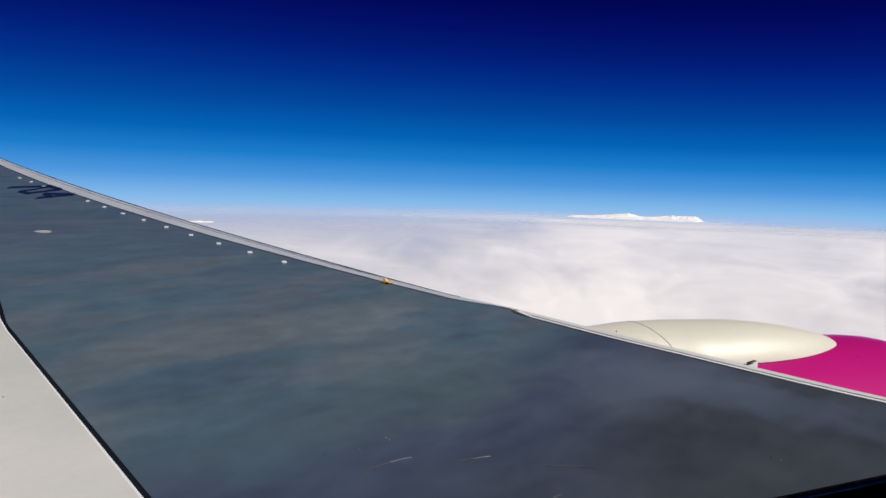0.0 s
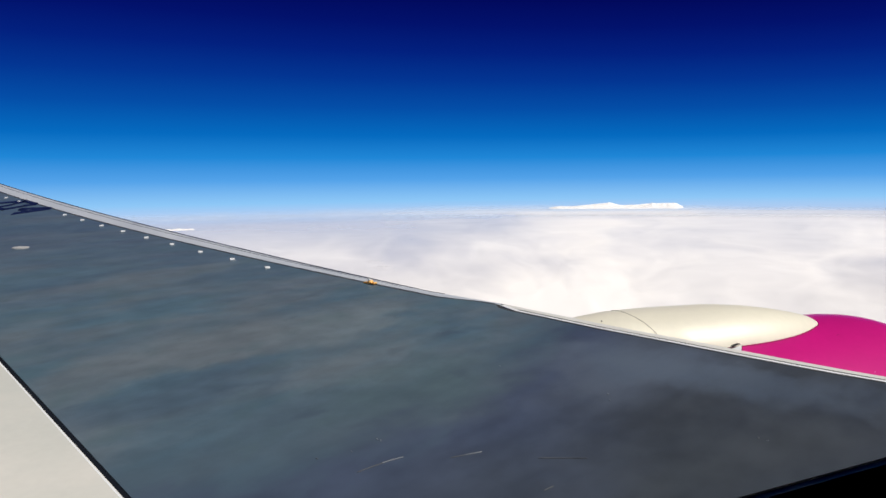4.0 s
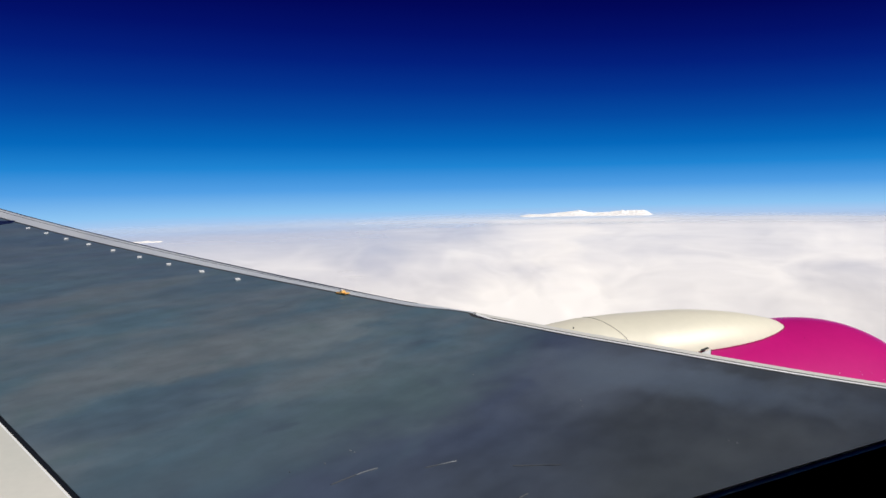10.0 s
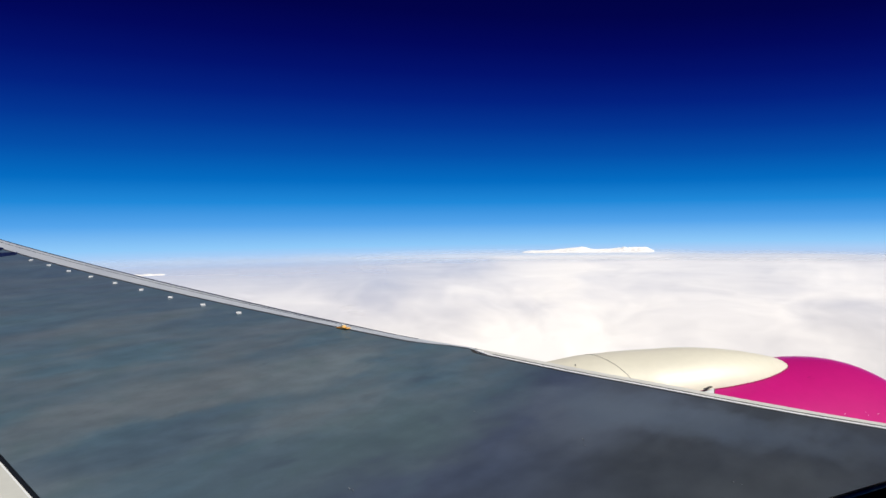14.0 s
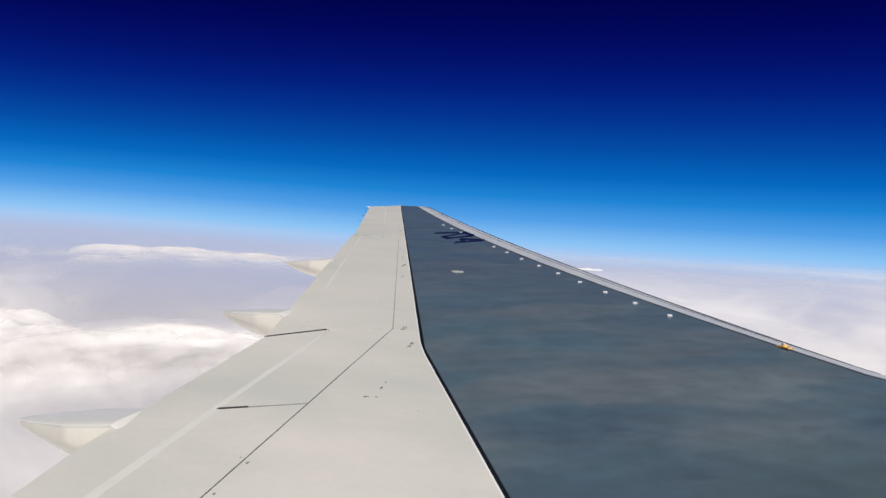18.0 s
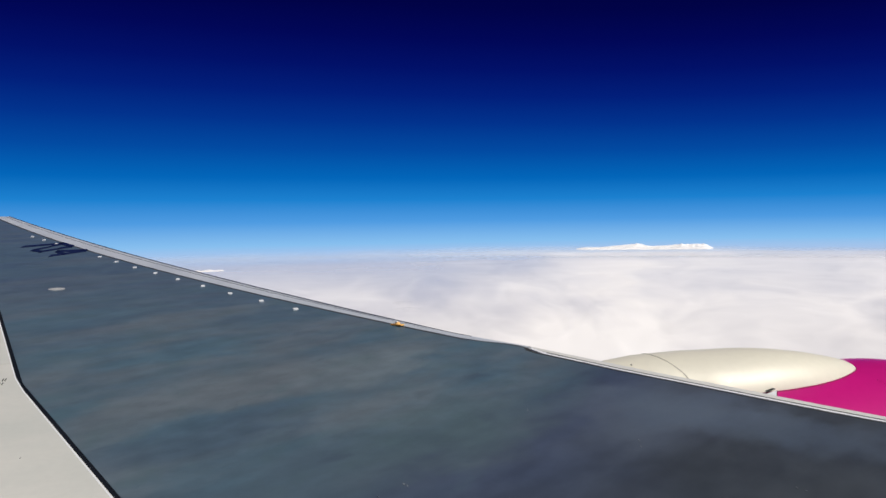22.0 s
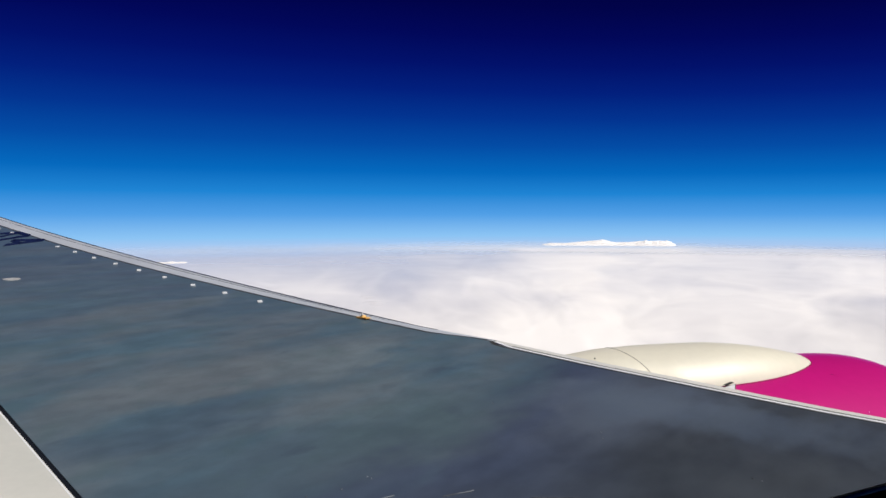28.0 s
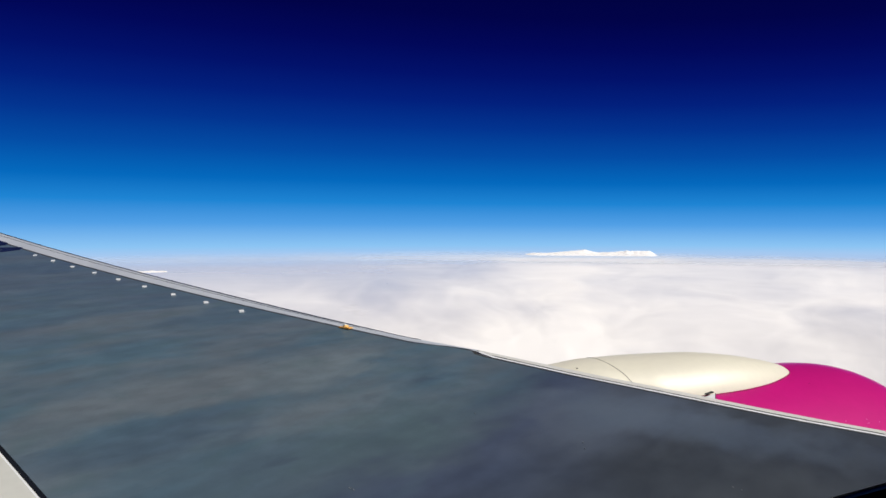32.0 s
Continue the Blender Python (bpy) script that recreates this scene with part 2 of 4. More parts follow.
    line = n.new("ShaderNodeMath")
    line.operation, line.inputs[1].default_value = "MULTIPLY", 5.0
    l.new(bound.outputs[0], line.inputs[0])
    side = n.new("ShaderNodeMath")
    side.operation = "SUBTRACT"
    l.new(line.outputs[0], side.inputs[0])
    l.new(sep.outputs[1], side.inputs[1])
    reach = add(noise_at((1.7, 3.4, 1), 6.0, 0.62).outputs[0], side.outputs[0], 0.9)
    front_tone = blend((0.050, 0.067, 0.106), (0.038, 0.046, 0.054), remap(add(noise_at((1.1, 1.6, 1), 3.0).outputs[0], side.outputs[0], 0.7), 0.55, 1.55, 0.0, 1.0))
    front_tone = blend(front_tone, remap(noise_at((2.4, 4.0, 1), 6.0, 0.65).outputs[0], 0.3, 0.7, 0.82, 1.18), 1.0, "MULTIPLY")
    # first patch paints in a pale reflected haze; both lighten the front edge
    front_tone = blend(front_tone, (0.086, 0.108, 0.142), patch(2.30, 2.98, 0.95, 0.50, 0.80, 24))
    front_tone = blend(front_tone, (0.088, 0.118, 0.160), patch(2.50, 2.82, 1.15, 0.40, 0.62, -50))
    # soft shading towards the root, painted into the colour past the ragged line
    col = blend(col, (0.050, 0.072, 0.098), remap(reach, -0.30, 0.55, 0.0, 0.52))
    col = blend(col, front_tone, remap(reach, 0.31, 0.74, 0.0, 0.97))
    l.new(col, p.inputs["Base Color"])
    l.new(remap(noise_at((1.2, 2.4, 1), 5.0).outputs[0], 0.3, 0.7, 0.34, 0.50), p.inputs["Roughness"])
    bp = n.new("ShaderNodeBump")
    bp.inputs["Strength"].default_value, bp.inputs["Distance"].default_value = 0.04, 0.004
    l.new(noise_at((0.8, 1.3, 1), 3.0).outputs[0], bp.inputs["Height"])
    l.new(bp.outputs[0], p.inputs["Normal"])
    return m


DARK = dark_coating()
LIGHT = material("light_grey_paint", (0.545, 0.557, 0.512), (0.665, 0.645, 0.590), 0.42, 0.0, (0.7, 1.3, 1), 6.0, 30.0)
BRIGHT = material("bright_grey_paint", (0.715, 0.71, 0.66), (0.63, 0.63, 0.59), 0.35, 0.0, (3, 2, 1))
SEAL = material("black_rubber_seal", (0.004, 0.006, 0.011), (0.008, 0.010, 0.015), 0.8, spec=0.1)
LIP = material("dull_dark_metal", (0.040, 0.050, 0.085), (0.055, 0.065, 0.095), 0.6, spec=0.2)
JOINT = material("dirty_joint", (0.34, 0.31, 0.25), (0.26, 0.24, 0.20), 0.7)
SMUDGE = material("brown_dirt", (0.10, 0.095, 0.085), (0.26, 0.25, 0.23), 0.8, 0.0, (30, 30, 30))
GAP = material("dark_gap", (0.03, 0.03, 0.03), (0.02, 0.02, 0.02), 0.8)
ALU = material("bare_aluminium_edge", (0.57, 0.615, 0.67), (0.63, 0.67, 0.72), 0.42, 0.25, (2, 1.2, 1))
WHITE = material("white_paint", (0.80, 0.82, 0.83), (0.76, 0.77, 0.78), 0.5)
NAVY = material("navy_marking_paint", (0.006, 0.012, 0.055), (0.009, 0.016, 0.062), 0.9, spec=0.04)
ORANGE = material("orange_paint", (0.95, 0.46, 0.06), (0.92, 0.62, 0.25), 0.35, 0.0, (40, 40, 40))
MAGENTA = material("magenta_gloss_paint", (0.52, 0.007, 0.178), (0.47, 0.006, 0.162), 0.42, 0.0, (0.8, 0.8, 0.8), 4.0, 20.0, 0, (0.35, 0.7), 0.25, 0.15)
CRIMSON = material("dark_magenta_paint", (0.30, 0.01, 0.09), (0.24, 0.01, 0.07), 0.4)
CREAM = material("cream_gloss_paint", (0.77, 0.735, 0.60), (0.72, 0.69, 0.575), 0.50, 0.08, (0.9, 0.9, 0.9), 4.0, 20.0, 0, (0.35, 0.7), 0.05)
FAIRING = material("fairing_paint", (0.88, 0.85, 0.74), (0.83, 0.80, 0.70), 0.4, 0.0, (2, 2, 2))
STEEL = material("worn_metal", (0.66, 0.66, 0.63), (0.42, 0.42, 0.41), 0.45, 0.3, (9, 9, 9))
SCUFF = material("pale_scuff", (0.27, 0.29, 0.31), (0.12, 0.135, 0.155), 0.6, 0.0, (9, 9, 9))
FAINT = material("faint_scuff", (0.12, 0.13, 0.14), (0.055, 0.06, 0.07), 0.6, 0.0, (12, 12, 12))
# near-black base colour: the shade on the cabin side is put into it
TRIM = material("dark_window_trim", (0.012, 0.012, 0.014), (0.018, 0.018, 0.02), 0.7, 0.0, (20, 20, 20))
# for a band added to imitate the defocus blur of the window edge
BLUR_RIM = material("blur_rim_haze", (0.80, 0.70, 0.58), (0.66, 0.58, 0.48), 0.55, 0.0, (15, 15, 15))
rn, rl = BLUR_RIM.node_tree.nodes, BLUR_RIM.node_tree.links
hazy, clear = rn.new("ShaderNodeMixShader"), rn.new("ShaderNodeBsdfTransparent")
cloudy = rn.new("ShaderNodeAttribute")
cloudy.attribute_name = "haze"
rl.new(cloudy.outputs["Fac"], hazy.inputs[0])
rl.new(clear.outputs[0], hazy.inputs[1])
rl.new(rn["Principled BSDF"].outputs[0], hazy.inputs[2])
rl.new(hazy.outputs[0], rn["Material Output"].inputs["Surface"])
HULL = material("white_fuselage_paint", (0.76, 0.76, 0.75), (0.72, 0.72, 0.71), 0.35, 0.0, (0.6, 0.6, 0.6))
LINING = material("dim_cabin_lining", (0.20, 0.20, 0.20), (0.17, 0.17, 0.17), 0.8)


# ---- helpers ----
def part(name, bm, mat, parent=None, label="", smooth=False):
    me = bpy.data.meshes.new(name)
    bmesh.ops.recalc_face_normals(bm, faces=bm.faces)
    bm.to_mesh(me)
    bm.free()
    me.materials.append(mat)
    if smooth:
        me.shade_smooth()
        me.set_sharp_from_angle(angle=radians(38))
    ob = new(name, me)
    if parent:
        ob.parent = parent
    if label:
        ob["label"] = label
    return ob


def thing(name, label, category, group="", kind=""):
    return tagged(new(name), label, category, group, kind)


Z0, RISE = -1.271, 0.1036


def wing_z(y):
    """Height of the wing's upper surface, which rises outboard."""
    return Z0 + RISE * y


def prism(points, top=0.0, thick=0.02):
    """A flat plate in the wing's surface with the outline (x, y)."""
    bm = bmesh.new()
    hi = [bm.verts.new((x, y, wing_z(y) + top)) for x, y in points]
    lo = [bm.verts.new((x, y, wing_z(y) + top - thick)) for x, y in points]
    bm.faces.new(hi)
    bm.faces.new(lo[::-1])
    for i in range(len(points)):
        j = (i + 1) % len(points)
        bm.faces.new((hi[i], lo[i], lo[j], hi[j]))
    return bm


def band(y0, y1, low, high, top=0.0, thick=0.02, n=40):
    """A plate between two lines x = low(y) and x = high(y)."""
    bm = bmesh.new()
    rows = []
    for i in range(n + 1):
        y = y0 + (y1 - y0) * i / n
        z = wing_z(y) + top
        rows.append([bm.verts.new(c) for c in ((low(y), y, z), (high(y), y, z), (high(y), y, z - thick), (low(y), y, z - thick))])
    for a, b in zip(rows, rows[1:]):
        for k in range(4):
            bm.faces.new((a[k], a[(k + 1) % 4], b[(k + 1) % 4], b[k]))
    bm.faces.new(rows[0])
    bm.faces.new(rows[-1][::-1])
    return bm


def between(knots):
    """A line through (y, x) knots."""
    ys, xs = zip(*knots)
    return lambda y: float(np.interp(y, ys, xs))


def shift(fn, d):
    return lambda y: fn(y) + d


# ---- wing plan ----
ROOT, TIP = -0.30, 15.65


def front_outer(y):
    u = y - 9
    return -0.00057 * u ** 3 + 0.01499 * u ** 2 - 0.51798 * u - 0.8303


def edge_outer(y):
    u = y - 9
    return -0.00034 * u ** 3 + 0.0094 * u ** 2 - 0.49721 * u - 0.5175


inner_front = between([(-0.4, 5.42), (0.3, 4.91), (2.29, 3.455), (2.6, 3.195), (2.83, 3.022), (3.08, 2.845), (3.36, 2.648), (3.645, 2.442), (4.21, 2.085), (4.27, 2.075), (4.33, 2.10), (4.45, 1.995), (4.62, front_outer(4.62))])
inner_edge = between([(-0.4, 5.61), (0.3, 5.08), (2.29, 3.579), (2.6, 3.321), (2.83, 3.15), (3.08, 2.974), (3.36, 2.779), (3.645, 2.574), (4.34, 2.125), (4.79, edge_outer(4.79))])


def front(y):
    """Front limit of the dark coating."""
    return inner_front(y) if y < 4.62 else front_outer(y)


def edge(y):
    """Where the upper surface rolls over into the nose."""
    return inner_edge(y) if y < 4.79 else edge_outer(y)


aft = between([(-0.4, 1.01), (0.3, 0.72), (2.41, -0.155), (4.37, -0.964), (15.6, -4.16)])
trail = between([(0.3, -1.86), (1.9, -1.91), (2.5, -1.99), (4.34, -2.04), (9.9, -3.36), (15.6, -4.86)])

wing = thing("wing", "port airliner wing with dark grey centre and light grey trailing edge", "wing")


def wing_core():
    bm = bmesh.new()
    rows = []
    for i in range(121):
        y = ROOT + (TIP - ROOT) * i / 120
        t, e = trail(min(y, 15.0)) + 0.01 + max(0.0, y - 15.0) * 1.1, edge(y)
        chord = e - t
        thick = 0.115 * chord
        z = wing_z(y)
        sec = [(t, -0.03), (t + 0.3 * chord, -0.028), (e - 0.06, -0.028)]
        a, b = 0.30 * thick, 0.50 * thick
        for k in range(0, 9):
            ph = math.pi / 2 * k / 8
            sec.append((e + a * math.sin(ph), -0.002 - b * (1 - math.cos(ph))))
        for k in range(1, 7):
            f = k / 7
            sec.append((e + a - (chord + a) * f, -0.002 - b - (thick - b) * math.sin(math.pi * min(f * 1.25, 1)) * 0.9 * (1 - f) + (b - 0.03) * f ** 2))
        rows.append([bm.verts.new((x, y, z + h)) for x, h in sec])
    for a, b in zip(rows, rows[1:]):
        for k in range(len(a)):
            bm.faces.new((a[k], a[(k + 1) % len(a)], b[(k + 1) % len(a)], b[k]))
    bm.faces.new(rows[0])
    bm.faces.new(rows[-1][::-1])
    return part("wing_box", bm, ALU, wing, "bare metal nose and underside", True)


wing_core()
part("centre_skin", band(ROOT, TIP, shift(aft, 0.012), shift(front, -0.022), 0.0, 0.026, 200), DARK, wing, "dark grey weathered coating, darkened inboard")
part("spar_seal", band(ROOT, TIP, shift(aft, -0.012), shift(aft, 0.012), -0.004, 0.02, 60), SEAL, wing, "black rubber strip")

# white strip added to imitate a bright halo along the seal
part("seal_halo", band(ROOT, TIP, shift(aft, -0.0195), shift(aft, -0.0125), 0.0006, 0.02, 60), WHITE, wing, "thin white strip imitating a bright halo beside the black strip")

# leading edge
part("slat", band(4.36, TIP, shift(front, 0.012), lambda y: edge(y) - 0.028 * min(1, max(0, (y - 4.5) / 1.0)), 0.0, 0.026, 110), ALU, wing, "bare silver leading edge")
part("slat_joint", band(4.40, TIP, shift(front, -0.024), shift(front, 0.013), -0.003, 0.02, 100), GAP, wing, "dark joint behind the leading edge")
part("nose_joint", band(ROOT, 4.40, shift(front, -0.024), shift(front, 0.012), -0.003, 0.02, 60), GAP, wing, "dark joint behind the nose strip")
part("nose_joint", band(ROOT, 4.25, shift(front, 0.043), lambda y: min(front(y) + 0.063, edge(y) - 0.004), -0.003, 0.02, 30), GAP, wing, "dark joint between the nose strips")
part("slat_lip", band(4.7, TIP, lambda y: edge(y) + 0.002 - 0.028 * min(1, (y - 4.7) / 1.6), shift(edge, 0.004), 0.001, 0.02, 100), LIP, wing, "dark leading lip")
part("slat_seam", band(5.0, TIP, lambda y: front(y) + 0.66 * (edge(y) - front(y)), lambda y: front(y) + 0.66 * (edge(y) - front(y)) + 0.013 * min(1, (y - 4.95) / 0.8), 0.0008, 0.02, 100), LIP, wing, "thin dark seam along the silver slat")
part("fixed_nose_strip", band(ROOT, 4.30, shift(front, 0.012), lambda y: front(y) + 0.043, 0.0, 0.026, 30), WHITE, wing, "pale leading strip")
part("nose_strip", band(ROOT, 4.34, lambda y: min(front(y) + 0.063, edge(y) - 0.005), shift(edge, 0.0), 0.0, 0.026, 30), BRIGHT, wing, "pale outer nose strip")

# trailing panels
hinge_in, hinge_out = -1.29, between([(4.8, -1.29), (15.6, -4.15)])
crease_out = between([(4.6, -1.925), (9.9, -3.21)])
ail = between([(9.6, -2.80), (15.6, -4.50)])
part("aft_panel", prism([(hinge_in + 0.0025, ROOT), (hinge_in + 0.0025, 4.80), (aft(4.80) - 0.012, 4.80), (aft(4.38) - 0.012, 4.38), (aft(ROOT) - 0.012, ROOT)], 0, 0.026), LIGHT, wing)
part("aft_panel", prism([(hinge_in + 0.0025, 4.806), (hinge_out(9.7), 9.7), (ail(9.75), 9.75), (ail(15.25), 15.25), (aft(TIP) - 0.012, TIP), (aft(4.806) - 0.012, 4.806)], 0, 0.026), LIGHT, wing)
part("spoiler", prism([(-1.584, ROOT), (-1.60, 0.4), (-1.672, 3.05), (hinge_in - 0.0025, 3.243), (hinge_in - 0.0025, ROOT)], 0.0, 0.026), LIGHT, wing)
part("spoiler", prism([(-1.672, 3.068), (-1.69, 4.60), (hinge_in - 0.0025, 4.80), (hinge_in - 0.0025, 3.258)], 0.0, 0.026), LIGHT, wing)
part("spoiler", prism([(-1.72, 4.645), (crease_out(4.66) + 0.001, 4.66), (crease_out(9.88) + 0.001, 9.88), (ail(9.75), 9.75), (hinge_out(9.7), 9.7), (hinge_in - 0.003, 4.806), (-1.70, 4.62)], 0.0, 0.026), LIGHT, wing)
part("inboard_flap", prism([(trail(ROOT), ROOT), (trail(1.9), 1.9), (trail(2.5), 2.5), (trail(4.31), 4.31), (-1.73, 4.605), (-1.693, 4.57), (-1.675, 3.06), (-1.603, 0.4), (-1.587, ROOT)], -0.001, 0.026), LIGHT, wing)
part("outboard_flap", prism([(trail(4.345) - 0.0, 4.345), (trail(9.88), 9.88), (crease_out(9.88) - 0.001, 9.88), (crease_out(4.66) - 0.001, 4.66), (-1.745, 4.63)], -0.006, 0.026), LIGHT, wing)
part("aileron", prism([(trail(9.94) + 0.04, 9.94), (trail(15.02), 15.02), (ail(15.25), 15.25), (ail(9.94), 9.94)], 0, 0.026), LIGHT, wing)
# lighter strips paint in the highlight where the panel creases catch the sun
part("crease_highlight", band(ROOT, 4.45, between([(-0.3, -1.64), (0.4, -1.655), (3, -1.706), (4.45, -1.709)]), between([(-0.3, -1.575), (0.4, -1.592), (3, -1.666), (4.45, -1.684)]), 0.0008, 0.02, 6), BRIGHT, wing, "bright strip painted along a sunlit crease")
part("crease_highlight", band(5.9, 9.85, shift(crease_out, -0.012), shift(crease_out, 0.012), 0.0015, 0.02, 6), BRIGHT, wing, "bright strip painted along a sunlit crease")
part("crease_highlight", band(11.6, 15.2, shift(ail, -0.011), shift(ail, 0.011), 0.0015, 0.02, 6), BRIGHT, wing, "bright strip painted along a sunlit crease")

part("hinge_joint", band(ROOT, 4.80, lambda y: hinge_in - 0.0028, lambda y: hinge_in + 0.0028, 0.0004, 0.02, 20), GAP, wing, "dark spoiler hinge joint")
part("hinge_joint", band(4.81, 9.68, shift(hinge_out, -0.003), shift(hinge_out, 0.003), 0.0004, 0.02, 30), JOINT, wing, "faint brown hinge joint")
# light plate added underneath so that gaps at the flap corner don't read dark
part("filler_plate", prism([(-2.03, 4.20), (-2.05, 4.75), (-1.32, 4.95), (-1.32, 4.20)], -0.010, 0.016), LIGHT, wing)
part("flap_gap", prism([(-2.045, 4.318), (-2.045, 4.338), (-1.73, 4.638), (-1.73, 4.614)], 0.001, 0.02), GAP, wing, "dark gap between the flaps")
part("spoiler_gap", prism([(-1.675, 3.052), (-1.675, 3.068), (-1.55, 3.13), (-1.55, 3.118)], 0.003, 0.02), GAP, wing, "dark gap between the spoilers")

part("spoiler_gap", prism([(-1.668, 3.048), (-1.668, 3.072), (-1.288, 3.262), (-1.288, 3.242)], -0.003, 0.02), GAP, wing, "dark gap between the spoilers")

# tip cap and tail light
part("tip_cap", prism([(-3.62, TIP + 0.002), (aft(TIP), TIP + 0.002), (ail(15.25), 15.252), (trail(15.02), 15.022), (trail(15.02) + 0.06, 15.07), (ail(15.25) + 0.05, 15.32), (aft(TIP), TIP + 0.06), (-3.66, TIP + 0.05)], -0.004, 0.07), LIGHT, wing)
bm = bmesh.new()
bmesh.ops.create_cone(bm, cap_ends=True, segments=12, radius1=0.018, radius2=0.01, depth=0.09, matrix=Matrix.Translation((-4.74, 15.03, wing_z(15.03) - 0.02)) @ Matrix.Rotation(radians(-90), 4, "Y"))
part("tail_light", bm, WHITE, wing, "small white light")

# static wicks and smudges
for x, y in ((-4.45, 13.9), (-4.21, 13.0), (-3.98, 12.1), (-4.66, 14.6)):
    bm = bmesh.new()
    bmesh.ops.create_cone(bm, cap_ends=True, segments=6, radius1=0.004, radius2=0.003, depth=0.04, matrix=Matrix.Translation((x - 0.0, y, wing_z(y) - 0.014)) @ Matrix.Rotation(radians(82), 4, "Y"))
    part("static_wick", bm, GAP, wing, "thin dark static wick")
for x, y, w, h in ((-1.262, 2.564, 0.030, 0.045), (-1.312, 2.60, 0.014, 0.03), (-1.258, 2.299, 0.026, 0.035), (-1.006, 3.572, 0.022, 0.085), (-1.010, 3.66, 0.016, 0.03), (-1.044, 3.421, 0.075, 0.022), (-0.99, 3.43, 0.04, 0.015), (-0.74, 3.30, 0.015, 0.02), (-2.42, 9.30, 0.03, 0.06), (-2.20, 8.20, 0.05, 0.03), (-2.30, 8.75, 0.02, 0.05)):
    blot = [(x + w * (0.7 + 0.5 * noise.noise((x * 9, y * 9, k * 1.3))) * math.cos(a) * 0.5, y + h * (0.7 + 0.5 * noise.noise((y * 7, x * 5, k * 2.1))) * math.sin(a) * 0.5) for k, a in enumerate(np.linspace(0, 2 * math.pi, 10, endpoint=False))]
    blot = [(x + 0.55 * (p - x), y + 0.7 * (q - y)) for p, q in blot]
    part("smudge", prism(blot, 0.002, 0.0015), SMUDGE, wing, "brown dirt smudge")

# row of white marks and other signs on the coating
mark_x = between([(0, -2.38), (5, -1.18), (7, -0.71), (11, 0.24), (13, 0.732)])
mark_y = between([(0, 11.88), (5, 9.46), (7, 8.50), (11, 6.72), (13, 5.902)])
for i in range(14):
    if i in (3, 4):
        continue
    x, y = mark_x(i), mark_y(i)
    part("white_mark", prism([(x - 0.019, y - 0.028), (x + 0.019, y - 0.028), (x + 0.019, y + 0.028), (x - 0.019, y + 0.028)], 0.009, 0.008), WHITE, wing)
for (x0, y0), (x1, y1), w in (((-2.25, 10.65), (-1.84, 10.95), 0.17), ((-1.84, 10.95), (-1.70, 11.0), 0.22), ((-1.70, 11.0), (-1.53, 10.60), 0.20), ((-2.06, 10.25), (-1.92, 10.60), 0.17), ((-1.92, 10.60), (-1.82, 10.90), 0.15),
                              ((-2.05, 10.26), (-1.93, 10.08), 0.16), ((-1.93, 10.08), (-1.77, 10.40), 0.17), ((-1.77, 10.40), (-1.53, 10.58), 0.18), ((-1.75, 10.10), (-1.32, 10.14), 0.17), ((-1.75, 9.66), (-1.32, 10.10), 0.18), ((-1.75, 10.08), (-1.62, 9.78), 0.16)):
    x0, x1, w = min(x0, front(y0) - 0.038), min(x1, front(y1) - 0.038), 1.15 * w
    part("navy_bar", prism([(x0 - 0.012, y0 - w / 2), (x1 + 0.012, y1 - w / 2), (x1 + 0.012, y1 + w / 2), (x0 - 0.012, y0 + w / 2)], 0.005, 0.004), NAVY, wing, "dark navy marking bar")
oval = [(-1.285 + 0.07 * math.cos(a), 7.30 + 0.055 * math.sin(a)) for a in np.linspace(0, 2 * math.pi, 20, endpoint=False)]
part("filler_cap", prism(oval, 0.006, 0.006), STEEL, wing, "pale oval metal filler cap")
for x, y, length in ((-2.83, 10.70, 0.10), (-1.918, 7.49, 0.12), (-1.928, 7.49, 0.12), (-2.09, 8.06, 0.06), (-1.76, 6.83, 0.06), (-1.222, 4.82, 0.09), (-1.206, 4.82, 0.09), (-1.068, 4.46, 0.04), (-1.055, 4.46, 0.04), (-1.068, 4.39, 0.035), (-1.055, 4.39, 0.035)):
    part("stencil_bar", prism([(x - 0.002, y - length / 2), (x + 0.002, y - length / 2), (x + 0.002, y + length / 2), (x - 0.002, y + length / 2)], 0.004, 0.003), GAP, wing, "dark stencil bar")


# orange fitting on the leading edge
def fitting(x, y):
    z, lean = wing_z(y), Matrix.Rotation(radians(-58), 4, "Z")
    bm = bmesh.new()
    bmesh.ops.create_cube(bm, size=1, matrix=Matrix.Translation((x, y, z + 0.008)) @ lean @ Matrix.Diagonal((0.110, 0.050, 0.012, 1)))
    bmesh.ops.bevel(bm, geom=bm.edges[:], offset=0.004, segments=2, affect="EDGES")
    base = part("orange_fitting", bm, ORANGE, wing, "orange painted lug")
    bm = bmesh.new()
    bmesh.ops.create_cone(bm, cap_ends=True, segments=18, radius1=0.024, radius2=0.017, depth=0.014, matrix=Matrix.Translation((x, y, z + 0.021)))
    part("lug_cap", bm, ORANGE, base)
    bm = bmesh.new()
    bmesh.ops.create_uvsphere(bm, u_segments=10, v_segments=6, radius=0.010, matrix=Matrix.Translation((x - 0.008, y - 0.006, z + 0.032)))
    part("lug_pin", bm, WHITE, base)
    for side in (-0.038, 0.038):
        bm = bmesh.new()
        bmesh.ops.create_cone(bm, cap_ends=True, segments=6, radius1=0.007, radius2=0.006, depth=0.006, matrix=Matrix.Translation((x, y, z + 0.016)) @ lean @ Matrix.Translation((side, 0, 0)))
        part("lug_bolt", bm, STEEL, base)


fitting(1.405, 5.144)


